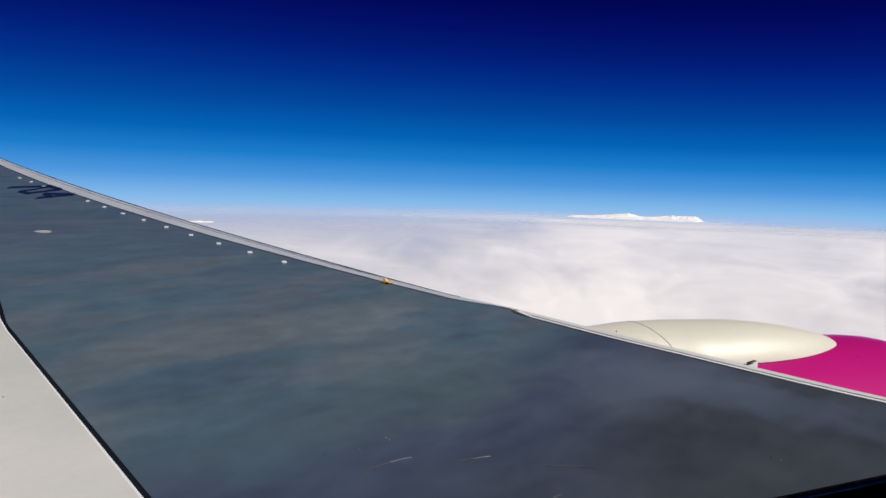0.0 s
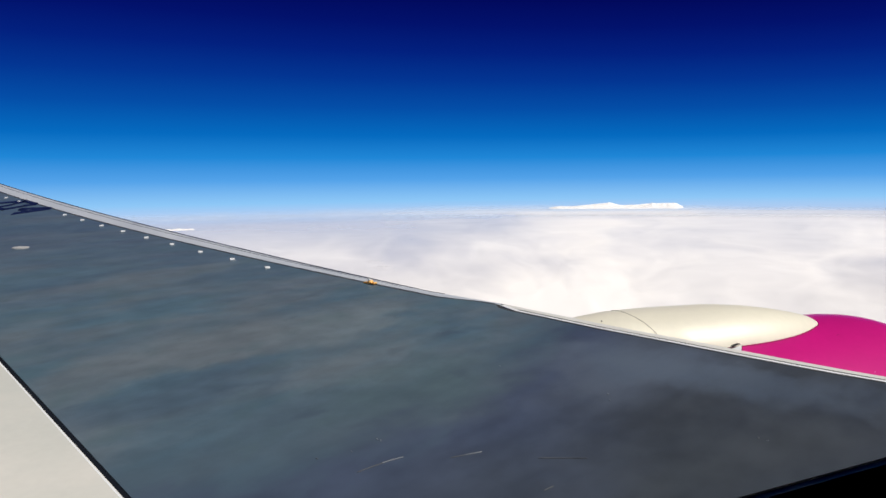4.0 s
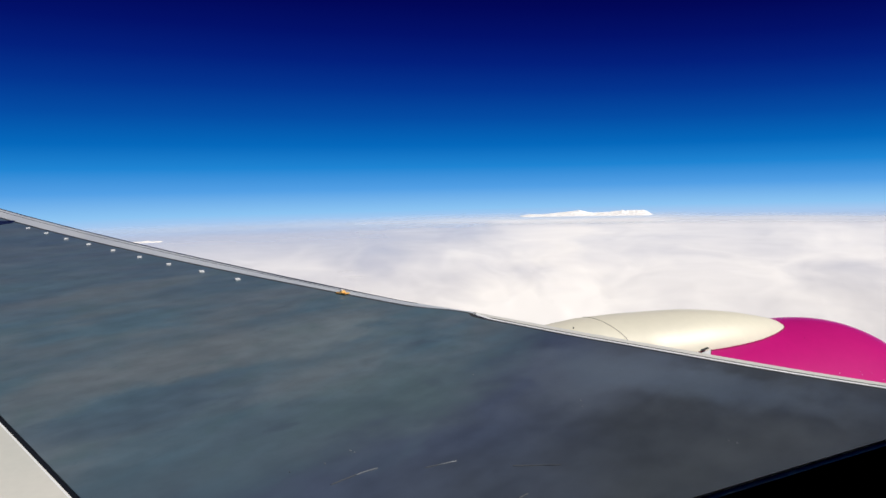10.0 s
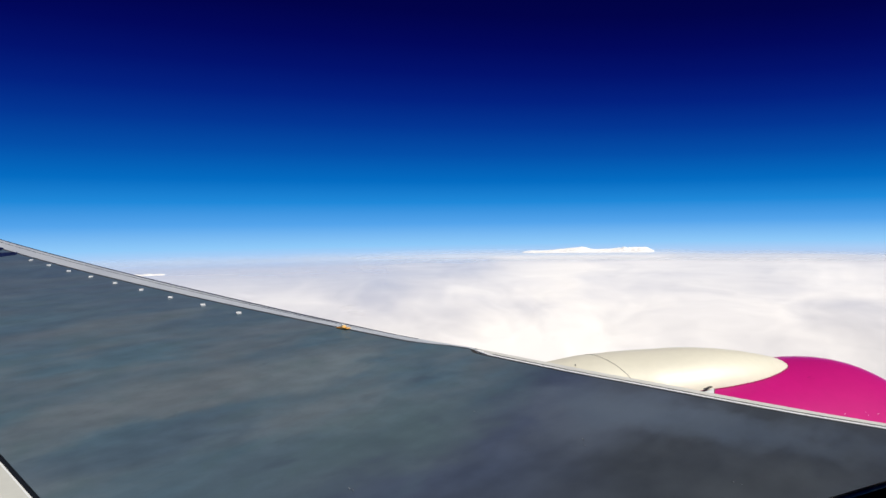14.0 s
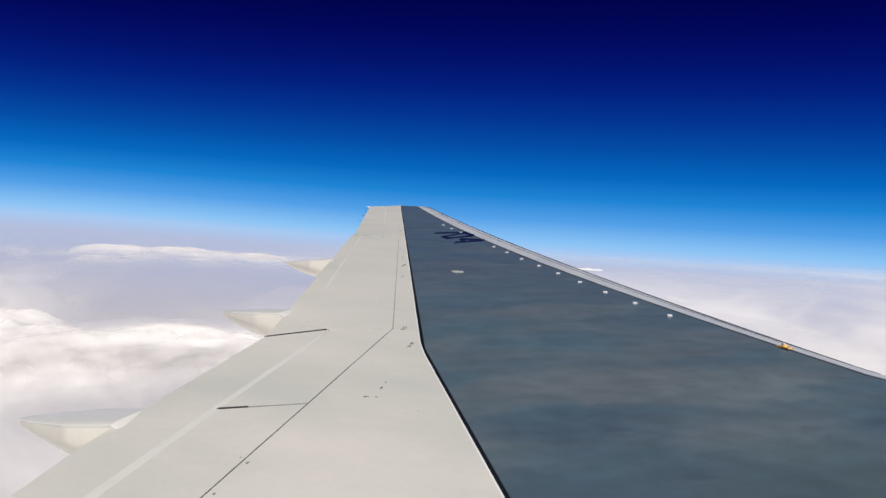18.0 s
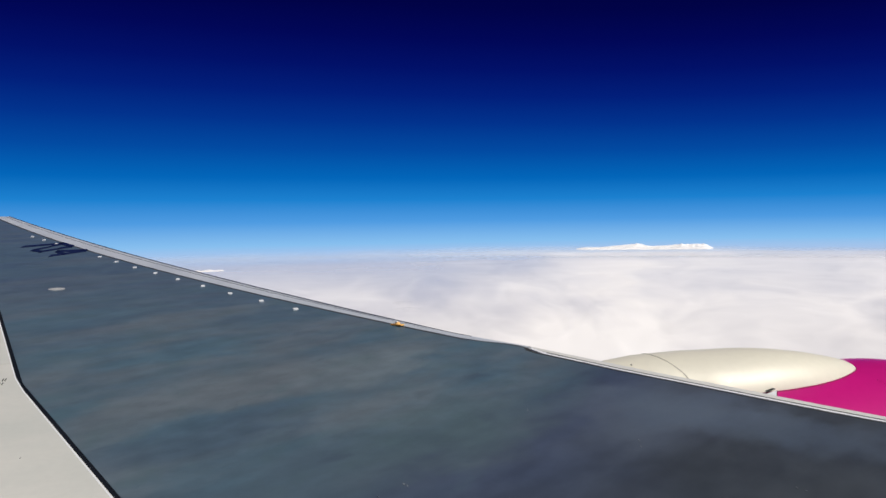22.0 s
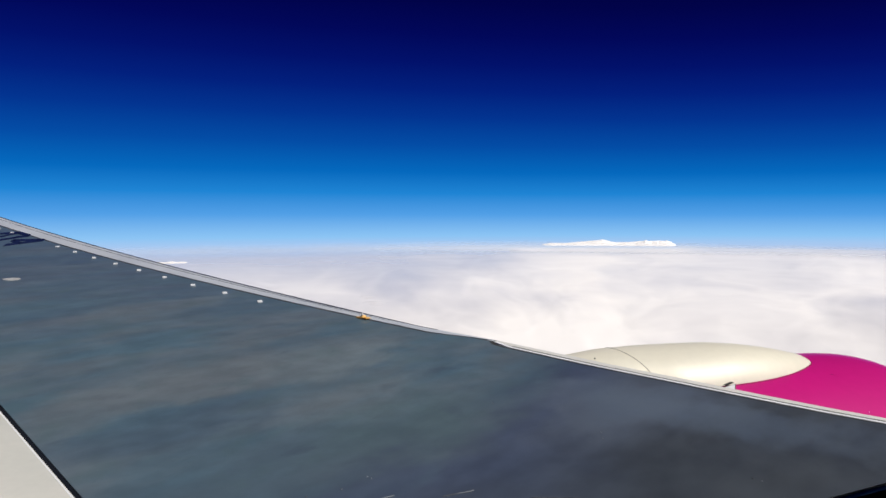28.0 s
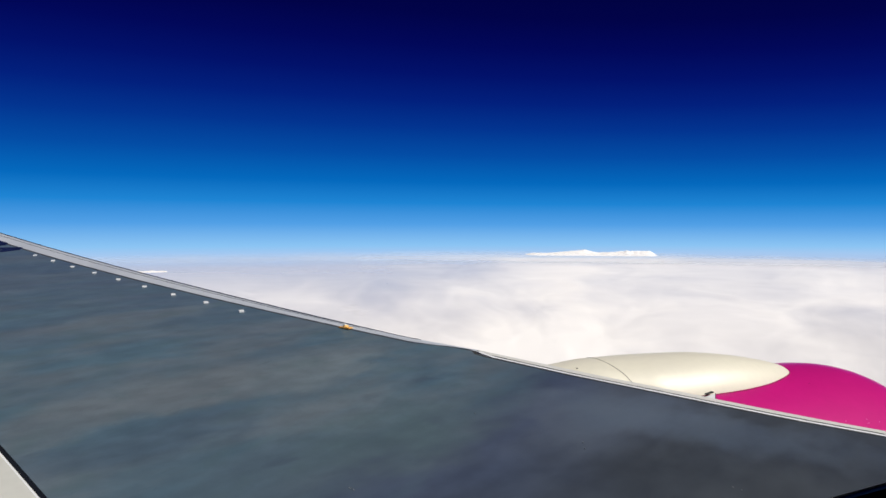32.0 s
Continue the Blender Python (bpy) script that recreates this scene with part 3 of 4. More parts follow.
# flap track fairings under the trailing edge
def track_fairing(yc, tip_x, tip_z):
    end = trail(yc) + 0.8
    rise = (wing_z(yc) - 0.008 - tip_z) / (trail(yc) - tip_x)
    bm = bmesh.new()
    rings = []
    n, m = 60, 20
    for i in range(n + 1):
        u = (end - tip_x) * (i / n) ** 1.5
        wide = min(0.15, 0.025 + 0.30 * max(u, 0.0) ** 0.85) * min(1.0, (u / 0.02) ** 0.5)
        deep = 0.34 * (1 - math.exp(-u * 0.50 / 0.34 * 1.25)) + 0.02 * min(1, u / 0.03)
        top = tip_z + rise * u if tip_x + u < trail(yc) else wing_z(yc) - 0.008 - 0.45 * (tip_x + u - trail(yc))
        ring = []
        for k in range(m):
            a = 2 * math.pi * k / m
            c, q = math.cos(a), math.sin(a)
            ring.append(bm.verts.new((tip_x + u, yc + wide * (math.copysign(abs(c) ** 0.6, c) if q > -0.01 else c), top + (0.012 * wide / 0.15 * q if q > 0 else deep * -abs(q) ** 0.9))))
        rings.append(ring)
    for a, b in zip(rings, rings[1:]):
        for k in range(m):
            bm.faces.new((a[k], a[(k + 1) % m], b[(k + 1) % m], b[k]))
    bm.faces.new(rings[0])
    bm.faces.new(rings[-1][::-1])
    deck = bmesh.new()
    lines = [[deck.verts.new(v.co + Vector((0, 0, 0.003))) for v in r[0:m // 2 + 1]] + [deck.verts.new(r[m // 2].co - Vector((0, 0, 0.004))), deck.verts.new(r[0].co - Vector((0, 0, 0.004)))] for r in rings]
    for a, b in zip(lines, lines[1:]):
        for k in range(len(a)):
            deck.faces.new((a[k], a[(k + 1) % len(a)], b[(k + 1) % len(a)], b[k]))
    deck.faces.new(lines[0])
    deck.faces.new(lines[-1][::-1])
    hull = part("flap_track_fairing", bm, FAIRING, wing, "cream canoe-shaped fairing with pointed tail", True)
    part("fairing_deck", deck, BRIGHT, hull, "flat light grey top")


track_fairing(2.87, -2.595, -1.050)
track_fairing(5.05, -2.768, -0.796)
track_fairing(7.60, -3.378, -0.552)

# scuffs on the coating
for pts, w, paint in (([(0.690, 2.418), (0.724, 2.429), (0.778, 2.438)], 0.0042, SCUFF), ([(0.584, 2.381), (0.630, 2.398), (0.690, 2.418)], 0.0034, FAINT),
                      ([(1.010, 2.379), (1.078, 2.382)], 0.0036, SCUFF), ([(0.947, 2.376), (1.010, 2.379)], 0.0028, FAINT), ([(1.262, 2.268), (1.345, 2.240), (1.440, 2.207)], 0.0026, FAINT),
                      ([(1.168, 2.055), (1.210, 2.069)], 0.0034, FAINT), ([(0.602, 2.546), (0.606, 2.538)], 0.0032, SCUFF), ([(0.723, 2.616), (0.727, 2.608)], 0.0042, SCUFF),
                      ([(0.736, 2.600), (0.735, 2.588)], 0.0030, SCUFF), ([(1.890, 2.728), (1.885, 2.712)], 0.0032, SCUFF), ([(1.853, 2.660), (1.850, 2.648)], 0.0032, SCUFF),
                      ([(2.218, 2.138), (2.216, 2.127)], 0.0036, SCUFF), ([(2.231, 2.104), (2.233, 2.097)], 0.0032, SCUFF), ([(0.465, 2.530), (0.470, 2.524)], 0.0036, FAINT), ([(1.562, 3.220), (1.563, 3.208)], 0.0036, SCUFF)):
    for (x0, y0), (x1, y1) in zip(pts, pts[1:]):
        d = Vector((x1 - x0, y1 - y0)).normalized()
        q = Vector((-d.y, d.x)) * w / 2
        part("scuff", prism([(x0 + q.x, y0 + q.y), (x0 - q.x, y0 - q.y), (x1 - q.x, y1 - q.y), (x1 + q.x, y1 + q.y)], 0.003, 0.002), paint, wing)

# ---- engine ----
engine = thing("engine", "magenta jet engine nacelle with cream pylon fairing under the wing", "engine")
NY, NZ, NH, NX, NL, WIDE = 3.689, -2.112, 1.145, 4.203, 1.267, 0.917


def nacelle_scale(x):
    return 1 - 0.45 * ((x - NX) / NL) ** 3.95 if x > NX else 1 - 0.131 * ((NX - x) / 1.8) ** 2


def loft(rings, close=True):
    bm = bmesh.new()
    vs = [[bm.verts.new(c) for c in r] for r in rings]
    m = len(vs[0])
    for a, b in zip(vs, vs[1:]):
        for k in range(m):
            bm.faces.new((a[k], a[(k + 1) % m], b[(k + 1) % m], b[k]))
    if close:
        bm.faces.new(vs[0])
        bm.faces.new(vs[-1][::-1])
    return bm


def ring(x, s, wide=WIDE, m=72):
    return [(x, NY + NH * wide * s * math.cos(2 * math.pi * k / m), NZ + NH * s * math.sin(2 * math.pi * k / m)) for k in range(m)]


cowl_x = list(np.linspace(1.9, 5.45, 48))
part("fan_cowl", loft([ring(x, nacelle_scale(x)) for x in cowl_x], False), MAGENTA, engine, "glossy magenta cowl", True)
lip = nacelle_scale(5.45)
part("inlet_lip", loft([ring(5.45 + 0.16 * math.sin(a), lip - 0.10 * (1 - math.cos(a))) for a in np.linspace(0, math.pi * 0.95, 14)], False), ALU, engine, "bare metal inlet ring", True)
part("inlet_barrel", loft([ring(x, lip - 0.2) for x in (5.45, 4.9, 4.4)], True), GAP, engine, "dark inlet")
part("exhaust_nozzle", loft([ring(x, s) for x, s in ((1.9, nacelle_scale(1.9)), (1.6, 0.66), (1.2, 0.55))], True), STEEL, engine, "metal exhaust nozzle", True)


def pylon(x):
    """Centre, half width, crown and depth of the fairing above the nacelle at x."""
    yc = 3.60 + 0.20 * (4.28 - x)
    wide = 0.40 * math.sqrt(max(0.0, 1 - max(0, (x - 3.05) / 1.26) ** 2)) if x > 3.05 else 0.40 - 0.18 * (3.05 - x) / 0.75
    crown = float(np.interp(x, (2.3, 2.5, 2.75, 3.1, 3.5, 3.72, 3.89, 4.05, 4.19, 4.31), (-0.925, -0.890, -0.855, -0.840, -0.831, -0.845, -0.866, -0.896, -0.93, -1.0)))
    return yc, max(wide, 0.01), crown


rings = []
for x in np.linspace(2.3, 4.31, 44):
    yc, wide, crown = pylon(x)
    r = []
    for k in range(40):
        a = 2 * math.pi * k / 40
        c, s = math.cos(a), math.sin(a)
        r.append((x, yc + wide * math.copysign(abs(c) ** 0.9, c), crown - 0.30 + 0.30 * math.copysign(abs(s) ** 0.95, s)))
    rings.append(r)
part("pylon_fairing", loft(rings), CREAM, engine, "cream gloss fairing on top of the cowl", True)


def pylon_ring(x, out, rake=0.0):
    yc, wide, crown = pylon(x)
    r = []
    for k in range(40):
        a = 2 * math.pi * k / 40
        c, q = math.cos(a), math.sin(a)
        xr = x - rake * max(0.0, q) ** 3
        yc, wide, crown = pylon(xr)
        r.append((xr, yc + (wide + out) * math.copysign(abs(c) ** 0.9, c), crown - 0.30 + (0.30 + out) * math.copysign(abs(q) ** 0.95, q)))
    return r


part("fairing_joint", loft([pylon_ring(2.9, -0.01, 0.085), pylon_ring(2.9, 0.002, 0.085), pylon_ring(2.904, 0.002, 0.085), pylon_ring(2.904, -0.01, 0.085)], False), JOINT, engine, "dark panel joint")
bm = bmesh.new()
bmesh.ops.create_uvsphere(bm, u_segments=10, v_segments=6, radius=0.005, matrix=Matrix.Translation((2.614, 3.818, -0.890)))
part("drain_port", bm, GAP, engine, "small dark port")
# raised lip where the fairing meets the cowl
rings = []
for x in np.linspace(3.12, 4.24, 40):
    yc, wide, crown = pylon(x)
    best = None
    for k in range(1200):
        a = math.pi * (0.5 + 0.7 * k / 1199)
        c, q = math.cos(a), math.sin(a)
        y, z = yc + wide * math.copysign(abs(c) ** 0.9, c), crown - 0.30 + 0.30 * math.copysign(abs(q) ** 0.95, q)
        f = ((y - NY) / (NH * WIDE)) ** 2 + ((z - NZ) / NH) ** 2 - nacelle_scale(x) ** 2
        if best is None or abs(f) < best[0]:
            best = (abs(f), y, z)
    rings.append([(x, best[1] + 0.005 * math.cos(b), best[2] + 0.005 * math.sin(b)) for b in np.linspace(0, 2 * math.pi, 8, endpoint=False)])
part("cowl_lip", loft(rings), CRIMSON, engine, "dark magenta lip along the fairing", True)
# curved grab mark on the cowl
bm = bmesh.new()
prev = None
for k in range(9):
    f = k / 8
    x, a = 4.19 + 0.038 * f, radians(108.0 - 1.6 * math.sin(f * 2.2) + 3.5 * f)
    pair = []
    for w in (-0.003, 0.003):
        sc_ = nacelle_scale(x + w) + 0.003
        pair.append(bm.verts.new((x + w, NY + NH * WIDE * sc_ * math.cos(a), NZ + NH * sc_ * math.sin(a + w))))
    if prev:
        bm.faces.new((prev[0], prev[1], pair[1], pair[0]))
    prev = pair
bmesh.ops.solidify(bm, geom=bm.faces[:], thickness=0.003)
part("latch_line", bm, GAP, engine, "dark curved latch line")
# bare chips in the cowl paint
for x, deg, size in ((4.16, 127, 0.004), (4.34, 129, 0.0035), (4.345, 127.6, 0.0025), (4.44, 129, 0.003), (4.49, 132, 0.0035)):
    bm = bmesh.new()
    k, a = nacelle_scale(x), radians(deg)
    bmesh.ops.create_icosphere(bm, subdivisions=1, radius=size, matrix=Matrix.Translation((x, NY + NH * WIDE * k * math.cos(a), NZ + NH * k * math.sin(a))) @ Matrix.Diagonal((1.3, 0.6, 0.6, 1)))
    part("paint_chip", bm, WHITE, engine, "tiny pale chip")
# bracket at the root of the cowl joint: a white wedge with a dark rim
mid, along, away = Vector((3.315, 3.388, -1.046)), Vector((0.71, -0.70, 0.0)), Vector((0.70, 0.71, 0.0))


def wedge(corners, near, far):
    bm = bmesh.new()
    p = [[bm.verts.new(mid + along * u + Vector((0, 0, w)) + away * (d + 2.2 * w)) for u, w in corners] for d in (near, far)]
    bm.faces.new(p[0])
    bm.faces.new(p[1][::-1])
    for i in range(len(corners)):
        j = (i + 1) % len(corners)
        bm.faces.new((p[0][i], p[1][i], p[1][j], p[0][j]))
    bmesh.ops.recalc_face_normals(bm, faces=bm.faces)
    return bm


bracket = part("cowl_bracket", wedge([(-0.052, -0.012), (0.046, -0.020), (0.046, 0.022)], -0.030, 0.0), WHITE, engine, "small white wedge bracket")
part("rim", wedge([(0.046, -0.020), (0.050, -0.020), (0.050, 0.024), (0.046, 0.024)], -0.032, -0.022), GAP, bracket, "dark bracket edge")
engine.matrix_world = Matrix.Translation((2.582, 0, -0.902)) @ Matrix.Rotation(0.008, 4, "Y") @ Matrix.Translation((-2.6, 0, 0.9))
bm = bmesh.new()
bmesh.ops.create_cube(bm, size=1, matrix=Matrix.Translation((3.338, 3.398, -1.0225)) @ Matrix.Rotation(radians(-12), 4, "Y") @ Matrix.Diagonal((0.060, 0.024, 0.003, 1)))
part("bracket_seal", bm, GAP, engine, "dark edge over the bracket")

# ---- fuselage and window ----
CY, CZ, R1, R2 = -1.745, -0.25, 1.88, 1.70
fus = thing("fuselage", "white airliner fuselage section with one cabin window", "fuselage")


def tube(r, name, mat, x0=-5.0, x1=6.5):
    bm = bmesh.new()
    xs = [x0, -2.5, -0.2, 0.28, 2.5, x1]
    zlo, zhi = math.asin((-0.14 - CZ) / r), math.asin((0.36 - CZ) / r)
    angs = [zlo, zhi] + list(np.linspace(zhi, zlo + 2 * math.pi, 50)[1:-1])
    grid = [[bm.verts.new((x, CY + r * math.cos(a), CZ + r * math.sin(a))) for a in angs] for x in xs]
    m = len(angs)
    for i in range(len(xs) - 1):
        for k in range(m):
            if xs[i] == -0.2 and k == 0:
                continue
            bm.faces.new((grid[i][k], grid[i][(k + 1) % m], grid[i + 1][(k + 1) % m], grid[i + 1][k]))
    bm.faces.new(grid[0])
    bm.faces.new(grid[-1][::-1])
    return part(name, bm, mat, fus)


tube(R1, "outer_skin", HULL)
tube(R2, "cabin_lining", LINING)


def rounded(corners, radius, seg=8):
    """Outline of a polygon (x, z) with rounded corners."""
    pts = []
    n = len(corners)
    for i in range(n):
        p, a, b = Vector(corners[i]), Vector(corners[i - 1]), Vector(corners[(i + 1) % n])
        da, db = (a - p).normalized(), (b - p).normalized()
        for k in range(seg + 1):
            t = k / seg
            q = (p + da * radius) * (1 - t) ** 2 + p * 2 * t * (1 - t) + (p + db * radius) * t * t
            pts.append((q.x, q.y))
    return pts


WD = 0.08
OPEN = [(-1.055 * WD, -0.667 * WD), (2.30 * WD, -0.527 * WD), (2.45 * WD, 3.6 * WD), (-2.375 * WD, 3.4 * WD)]
window = tagged(new("window_1"), "dark cabin window surround seen from inside in shade", "window", kind="structure")


def frame_ring(a, b, c, d, y0, y1, mat, name, label, smooth=False):
    """A ring whose section runs from outline a to b at y0 and from d to c at y1, clear towards d."""
    bm = bmesh.new()
    haze = bm.verts.layers.float.new("haze")
    rows = [[bm.verts.new(v) for v in ((p[0], y0, p[1]), (q[0], y0, q[1]), (r[0], y1, r[1]), (t[0], y1, t[1]))] for p, q, r, t in zip(a, b, c, d)]
    n = len(rows)
    for row in rows:
        for v, dim_by in zip(row, (0.80, 0.9, 0.3, 0.0)):
            v[haze] = dim_by
    for i in range(n):
        p, q = rows[i], rows[(i + 1) % n]
        for k in range(4):
            bm.faces.new((p[k], p[(k + 1) % 4], q[(k + 1) % 4], q[k]))
    return part(name, bm, mat, window, label, smooth)


def grow(pts, d):
    c = Vector((0.02, 0.11))
    return [tuple(Vector(p) + (Vector(p) - c).normalized() * d) for p in pts]


open_in = rounded(OPEN, 0.008)
wide_out = grow(open_in, 0.30)
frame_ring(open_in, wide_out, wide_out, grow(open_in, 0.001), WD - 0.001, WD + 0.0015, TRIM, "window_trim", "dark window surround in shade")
# added band whose fading haze stands in for the blurred edge
frame_ring(grow(open_in, 0.0005), grow(open_in, 0.07), grow(open_in, 0.07), grow(open_in, 0.0272), WD + 0.0015, WD + 0.0265, BLUR_RIM, "blur_band", "graded see-through band imitating the blurred window edge")

# a torn scrap of seal hanging into the opening
bm = bmesh.new()
scrap = [(-0.1180, 0.0190), (-0.1060, 0.0212), (-0.0953, 0.0212), (-0.0929, 0.0208), (-0.0909, 0.0185), (-0.0912, 0.0150), (-0.0905, 0.0118), (-0.0893, 0.0095), (-0.0875, 0.0084), (-0.0890, 0.0069), (-0.0908, 0.0074), (-0.0930, 0.0100), (-0.0955, 0.0140), (-0.1180, 0.0130)]
scrap = [(x - 0.0013, z) for x, z in scrap]
hi = [bm.verts.new((x, WD - 0.002, z)) for x, z in scrap]
lo = [bm.verts.new((x, WD - 0.001, z)) for x, z in scrap]
bm.faces.new(hi)
bm.faces.new(lo[::-1])
for i in range(len(scrap)):
    j = (i + 1) % len(scrap)
    bm.faces.new((hi[i], lo[i], lo[j], hi[j]))
part("seal_scrap", bm, SEAL, window, "torn black scrap of seal")


# ---- clouds ----
def lattice(seed, size=257):
    return np.random.RandomState(seed).rand(size, size)


def value_noise(x, y, seed):
    g = lattice(seed)
    xi, yi = np.floor(x).astype(int), np.floor(y).astype(int)
    fx, fy = x - xi, y - yi
    fx, fy = fx * fx * (3 - 2 * fx), fy * fy * (3 - 2 * fy)
    a, b = g[xi % 256, yi % 256], g[(xi + 1) % 256, yi % 256]
    c, d = g[xi % 256, (yi + 1) % 256], g[(xi + 1) % 256, (yi + 1) % 256]
    return (a * (1 - fx) + b * fx) * (1 - fy) + (c * (1 - fx) + d * fx) * fy


def fbm(x, y, seed, octaves=5, gain=0.5, billow=False):
    total, amp, norm = 0.0, 1.0, 0.0
    for o in range(octaves):
        v = value_noise(x * 2 ** o + 17.3 * o, y * 2 ** o - 9.1 * o, seed + o)
        total = total + amp * (np.abs(2 * v - 1) if billow else v)
        norm += amp
        amp *= gain
    return total / norm


def cloud_material():
    m = bpy.data.materials.new("cloud")
    m.use_nodes = True
    n, l = m.node_tree.nodes, m.node_tree.links
    p = n["Principled BSDF"]
    p.inputs["Roughness"].default_value, p.inputs["Specular IOR Level"].default_value = 1.0, 0.0
    geo = n.new("ShaderNodeNewGeometry")
    grain = n.new("ShaderNodeTexNoise")
    grain.inputs["Scale"].default_value, grain.inputs["Detail"].default_value, grain.inputs["Roughness"].default_value = 0.003, 2.0, 0.5
    l.new(geo.outputs["Position"], grain.inputs["Vector"])
    mix = n.new("ShaderNodeMix")
    mix.data_type = "RGBA"
    mix.inputs[6].default_value, mix.inputs[7].default_value = (0.955, 0.935, 0.91, 1), (0.975, 0.95, 0.92, 1)
    l.new(grain.outputs[0], mix.inputs[0])
    l.new(mix.outputs[2], p.inputs["Base Color"])
    dens = n.new("ShaderNodeAttribute")
    dens.attribute_name = "cloud_depth"
    wisp = n.new("ShaderNodeMapRange")
    wisp.inputs[1].default_value, wisp.inputs[2].default_value, wisp.inputs[3].default_value, wisp.inputs[4].default_value = 0.3, 0.7, -0.03, 0.03
    l.new(grain.outputs[0], wisp.inputs[0])
    add = n.new("ShaderNodeMath")
    add.operation, add.use_clamp = "ADD", True
    l.new(dens.outputs["Fac"], add.inputs[0])
    l.new(wisp.outputs[0], add.inputs[1])
    thin = n.new("ShaderNodeMapRange")
    thin.inputs[1].default_value, thin.inputs[2].default_value, thin.inputs[3].default_value, thin.inputs[4].default_value = 0.15, 0.75, 0.5, 0.0
    l.new(add.outputs[0], thin.inputs[0])
    glow, body, clear, whole = n.new("ShaderNodeBsdfTranslucent"), n.new("ShaderNodeMixShader"), n.new("ShaderNodeBsdfTransparent"), n.new("ShaderNodeMixShader")
    l.new(mix.outputs[2], glow.inputs["Color"])
    l.new(thin.outputs[0], body.inputs[0])
    l.new(p.outputs[0], body.inputs[1])
    l.new(glow.outputs[0], body.inputs[2])
    l.new(add.outputs[0], whole.inputs[0])
    l.new(clear.outputs[0], whole.inputs[1])
    l.new(body.outputs[0], whole.inputs[2])
    l.new(whole.outputs[0], n["Material Output"].inputs["Surface"])
    return m


CLOUD = cloud_material()


def step(lo, hi, v):
    t = np.clip((v - lo) / (hi - lo), 0, 1)
    return t * t * (3 - 2 * t)


def cloud_sheet(name, x, y, heights, densities, closed, label):
    """A cloud as one or more thin layers over the same plan, each with its own height and thickness."""
    nr, na = x.shape
    i, j = np.meshgrid(np.arange(nr - 1), np.arange(na if closed else na - 1), indexing="ij")
    j2 = (j + 1) % na
    quads = np.stack([i * na + j, i * na + j2, (i + 1) * na + j2, (i + 1) * na + j], -1).reshape(-1, 4)
    verts, faces, depth, count = [], [], [], 0
    for z, density in zip(heights, densities):
        v, f, d = np.stack([x, y, z], -1).reshape(-1, 3), quads, density.reshape(-1)
        if not closed:
            f = f[d[f].max(axis=1) > 0.04]
            used, back = np.unique(f, return_inverse=True)
            v, f, d = v[used], back.reshape(-1, 4), d[used]
        verts.append(v)
        faces.append(f + count)
        depth.append(d)
        count += len(v)
    me = bpy.data.meshes.new(name)
    me.from_pydata(np.concatenate(verts).tolist(), [], np.concatenate(faces).tolist())
    me.attributes.new("cloud_depth", "FLOAT", "POINT").data.foreach_set("value", np.concatenate(depth).astype(np.float32))
    me.materials.append(CLOUD)
    me.shade_smooth()
    tagged(new(name, me), label, "clouds", kind="stuff")


def mounds(x, y, az0, az1, r0, r1, count, small, large, rise, seed):
    """Height of overlapping round heaps scattered over a sector of the plan, most of them at its far rim."""
    rng = random.Random(seed)
    top = np.zeros(x.shape)
    for i in range(count):
        az = rng.uniform(az0, az1)
        rim = (r1 - 15 * (az + 44)) * (1 + 0.07 * noise.noise((az * 0.13, seed, 0)) + 0.07 * noise.noise((az * 0.45, seed, 4)) + 0.05 * noise.noise((az * 1.2, seed, 8)))
        r = rim - (r1 - r0) * rng.random() ** 1.6
        size = small + (large - small) * rng.random() ** 1.8
        cx, cy = r * math.sin(radians(az)), r * math.cos(radians(az))
        d2 = ((x - cx) ** 2 + (y - cy) ** 2) / (size * size)
        fall = 0.45 + 0.55 * (1 - (rim - r) / (r1 - r0))
        top = np.maximum(top, rise * fall * size * np.clip(1 - d2, 0, 1) ** 0.8)
    return top


def bend(u, v):
    return fbm(u * 0.6 + 5, v * 0.6, 91, 3) - 0.5


def soften(v, times):
    """Evens out a grid of heights with its neighbours."""
    for _ in range(times):
        w = np.pad(v, 1, mode="edge")
        v = (2 * w[1:-1, 1:-1] + w[:-2, 1:-1] + w[2:, 1:-1] + w[1:-1, :-2] + w[1:-1, 2:]) / 6
    return v


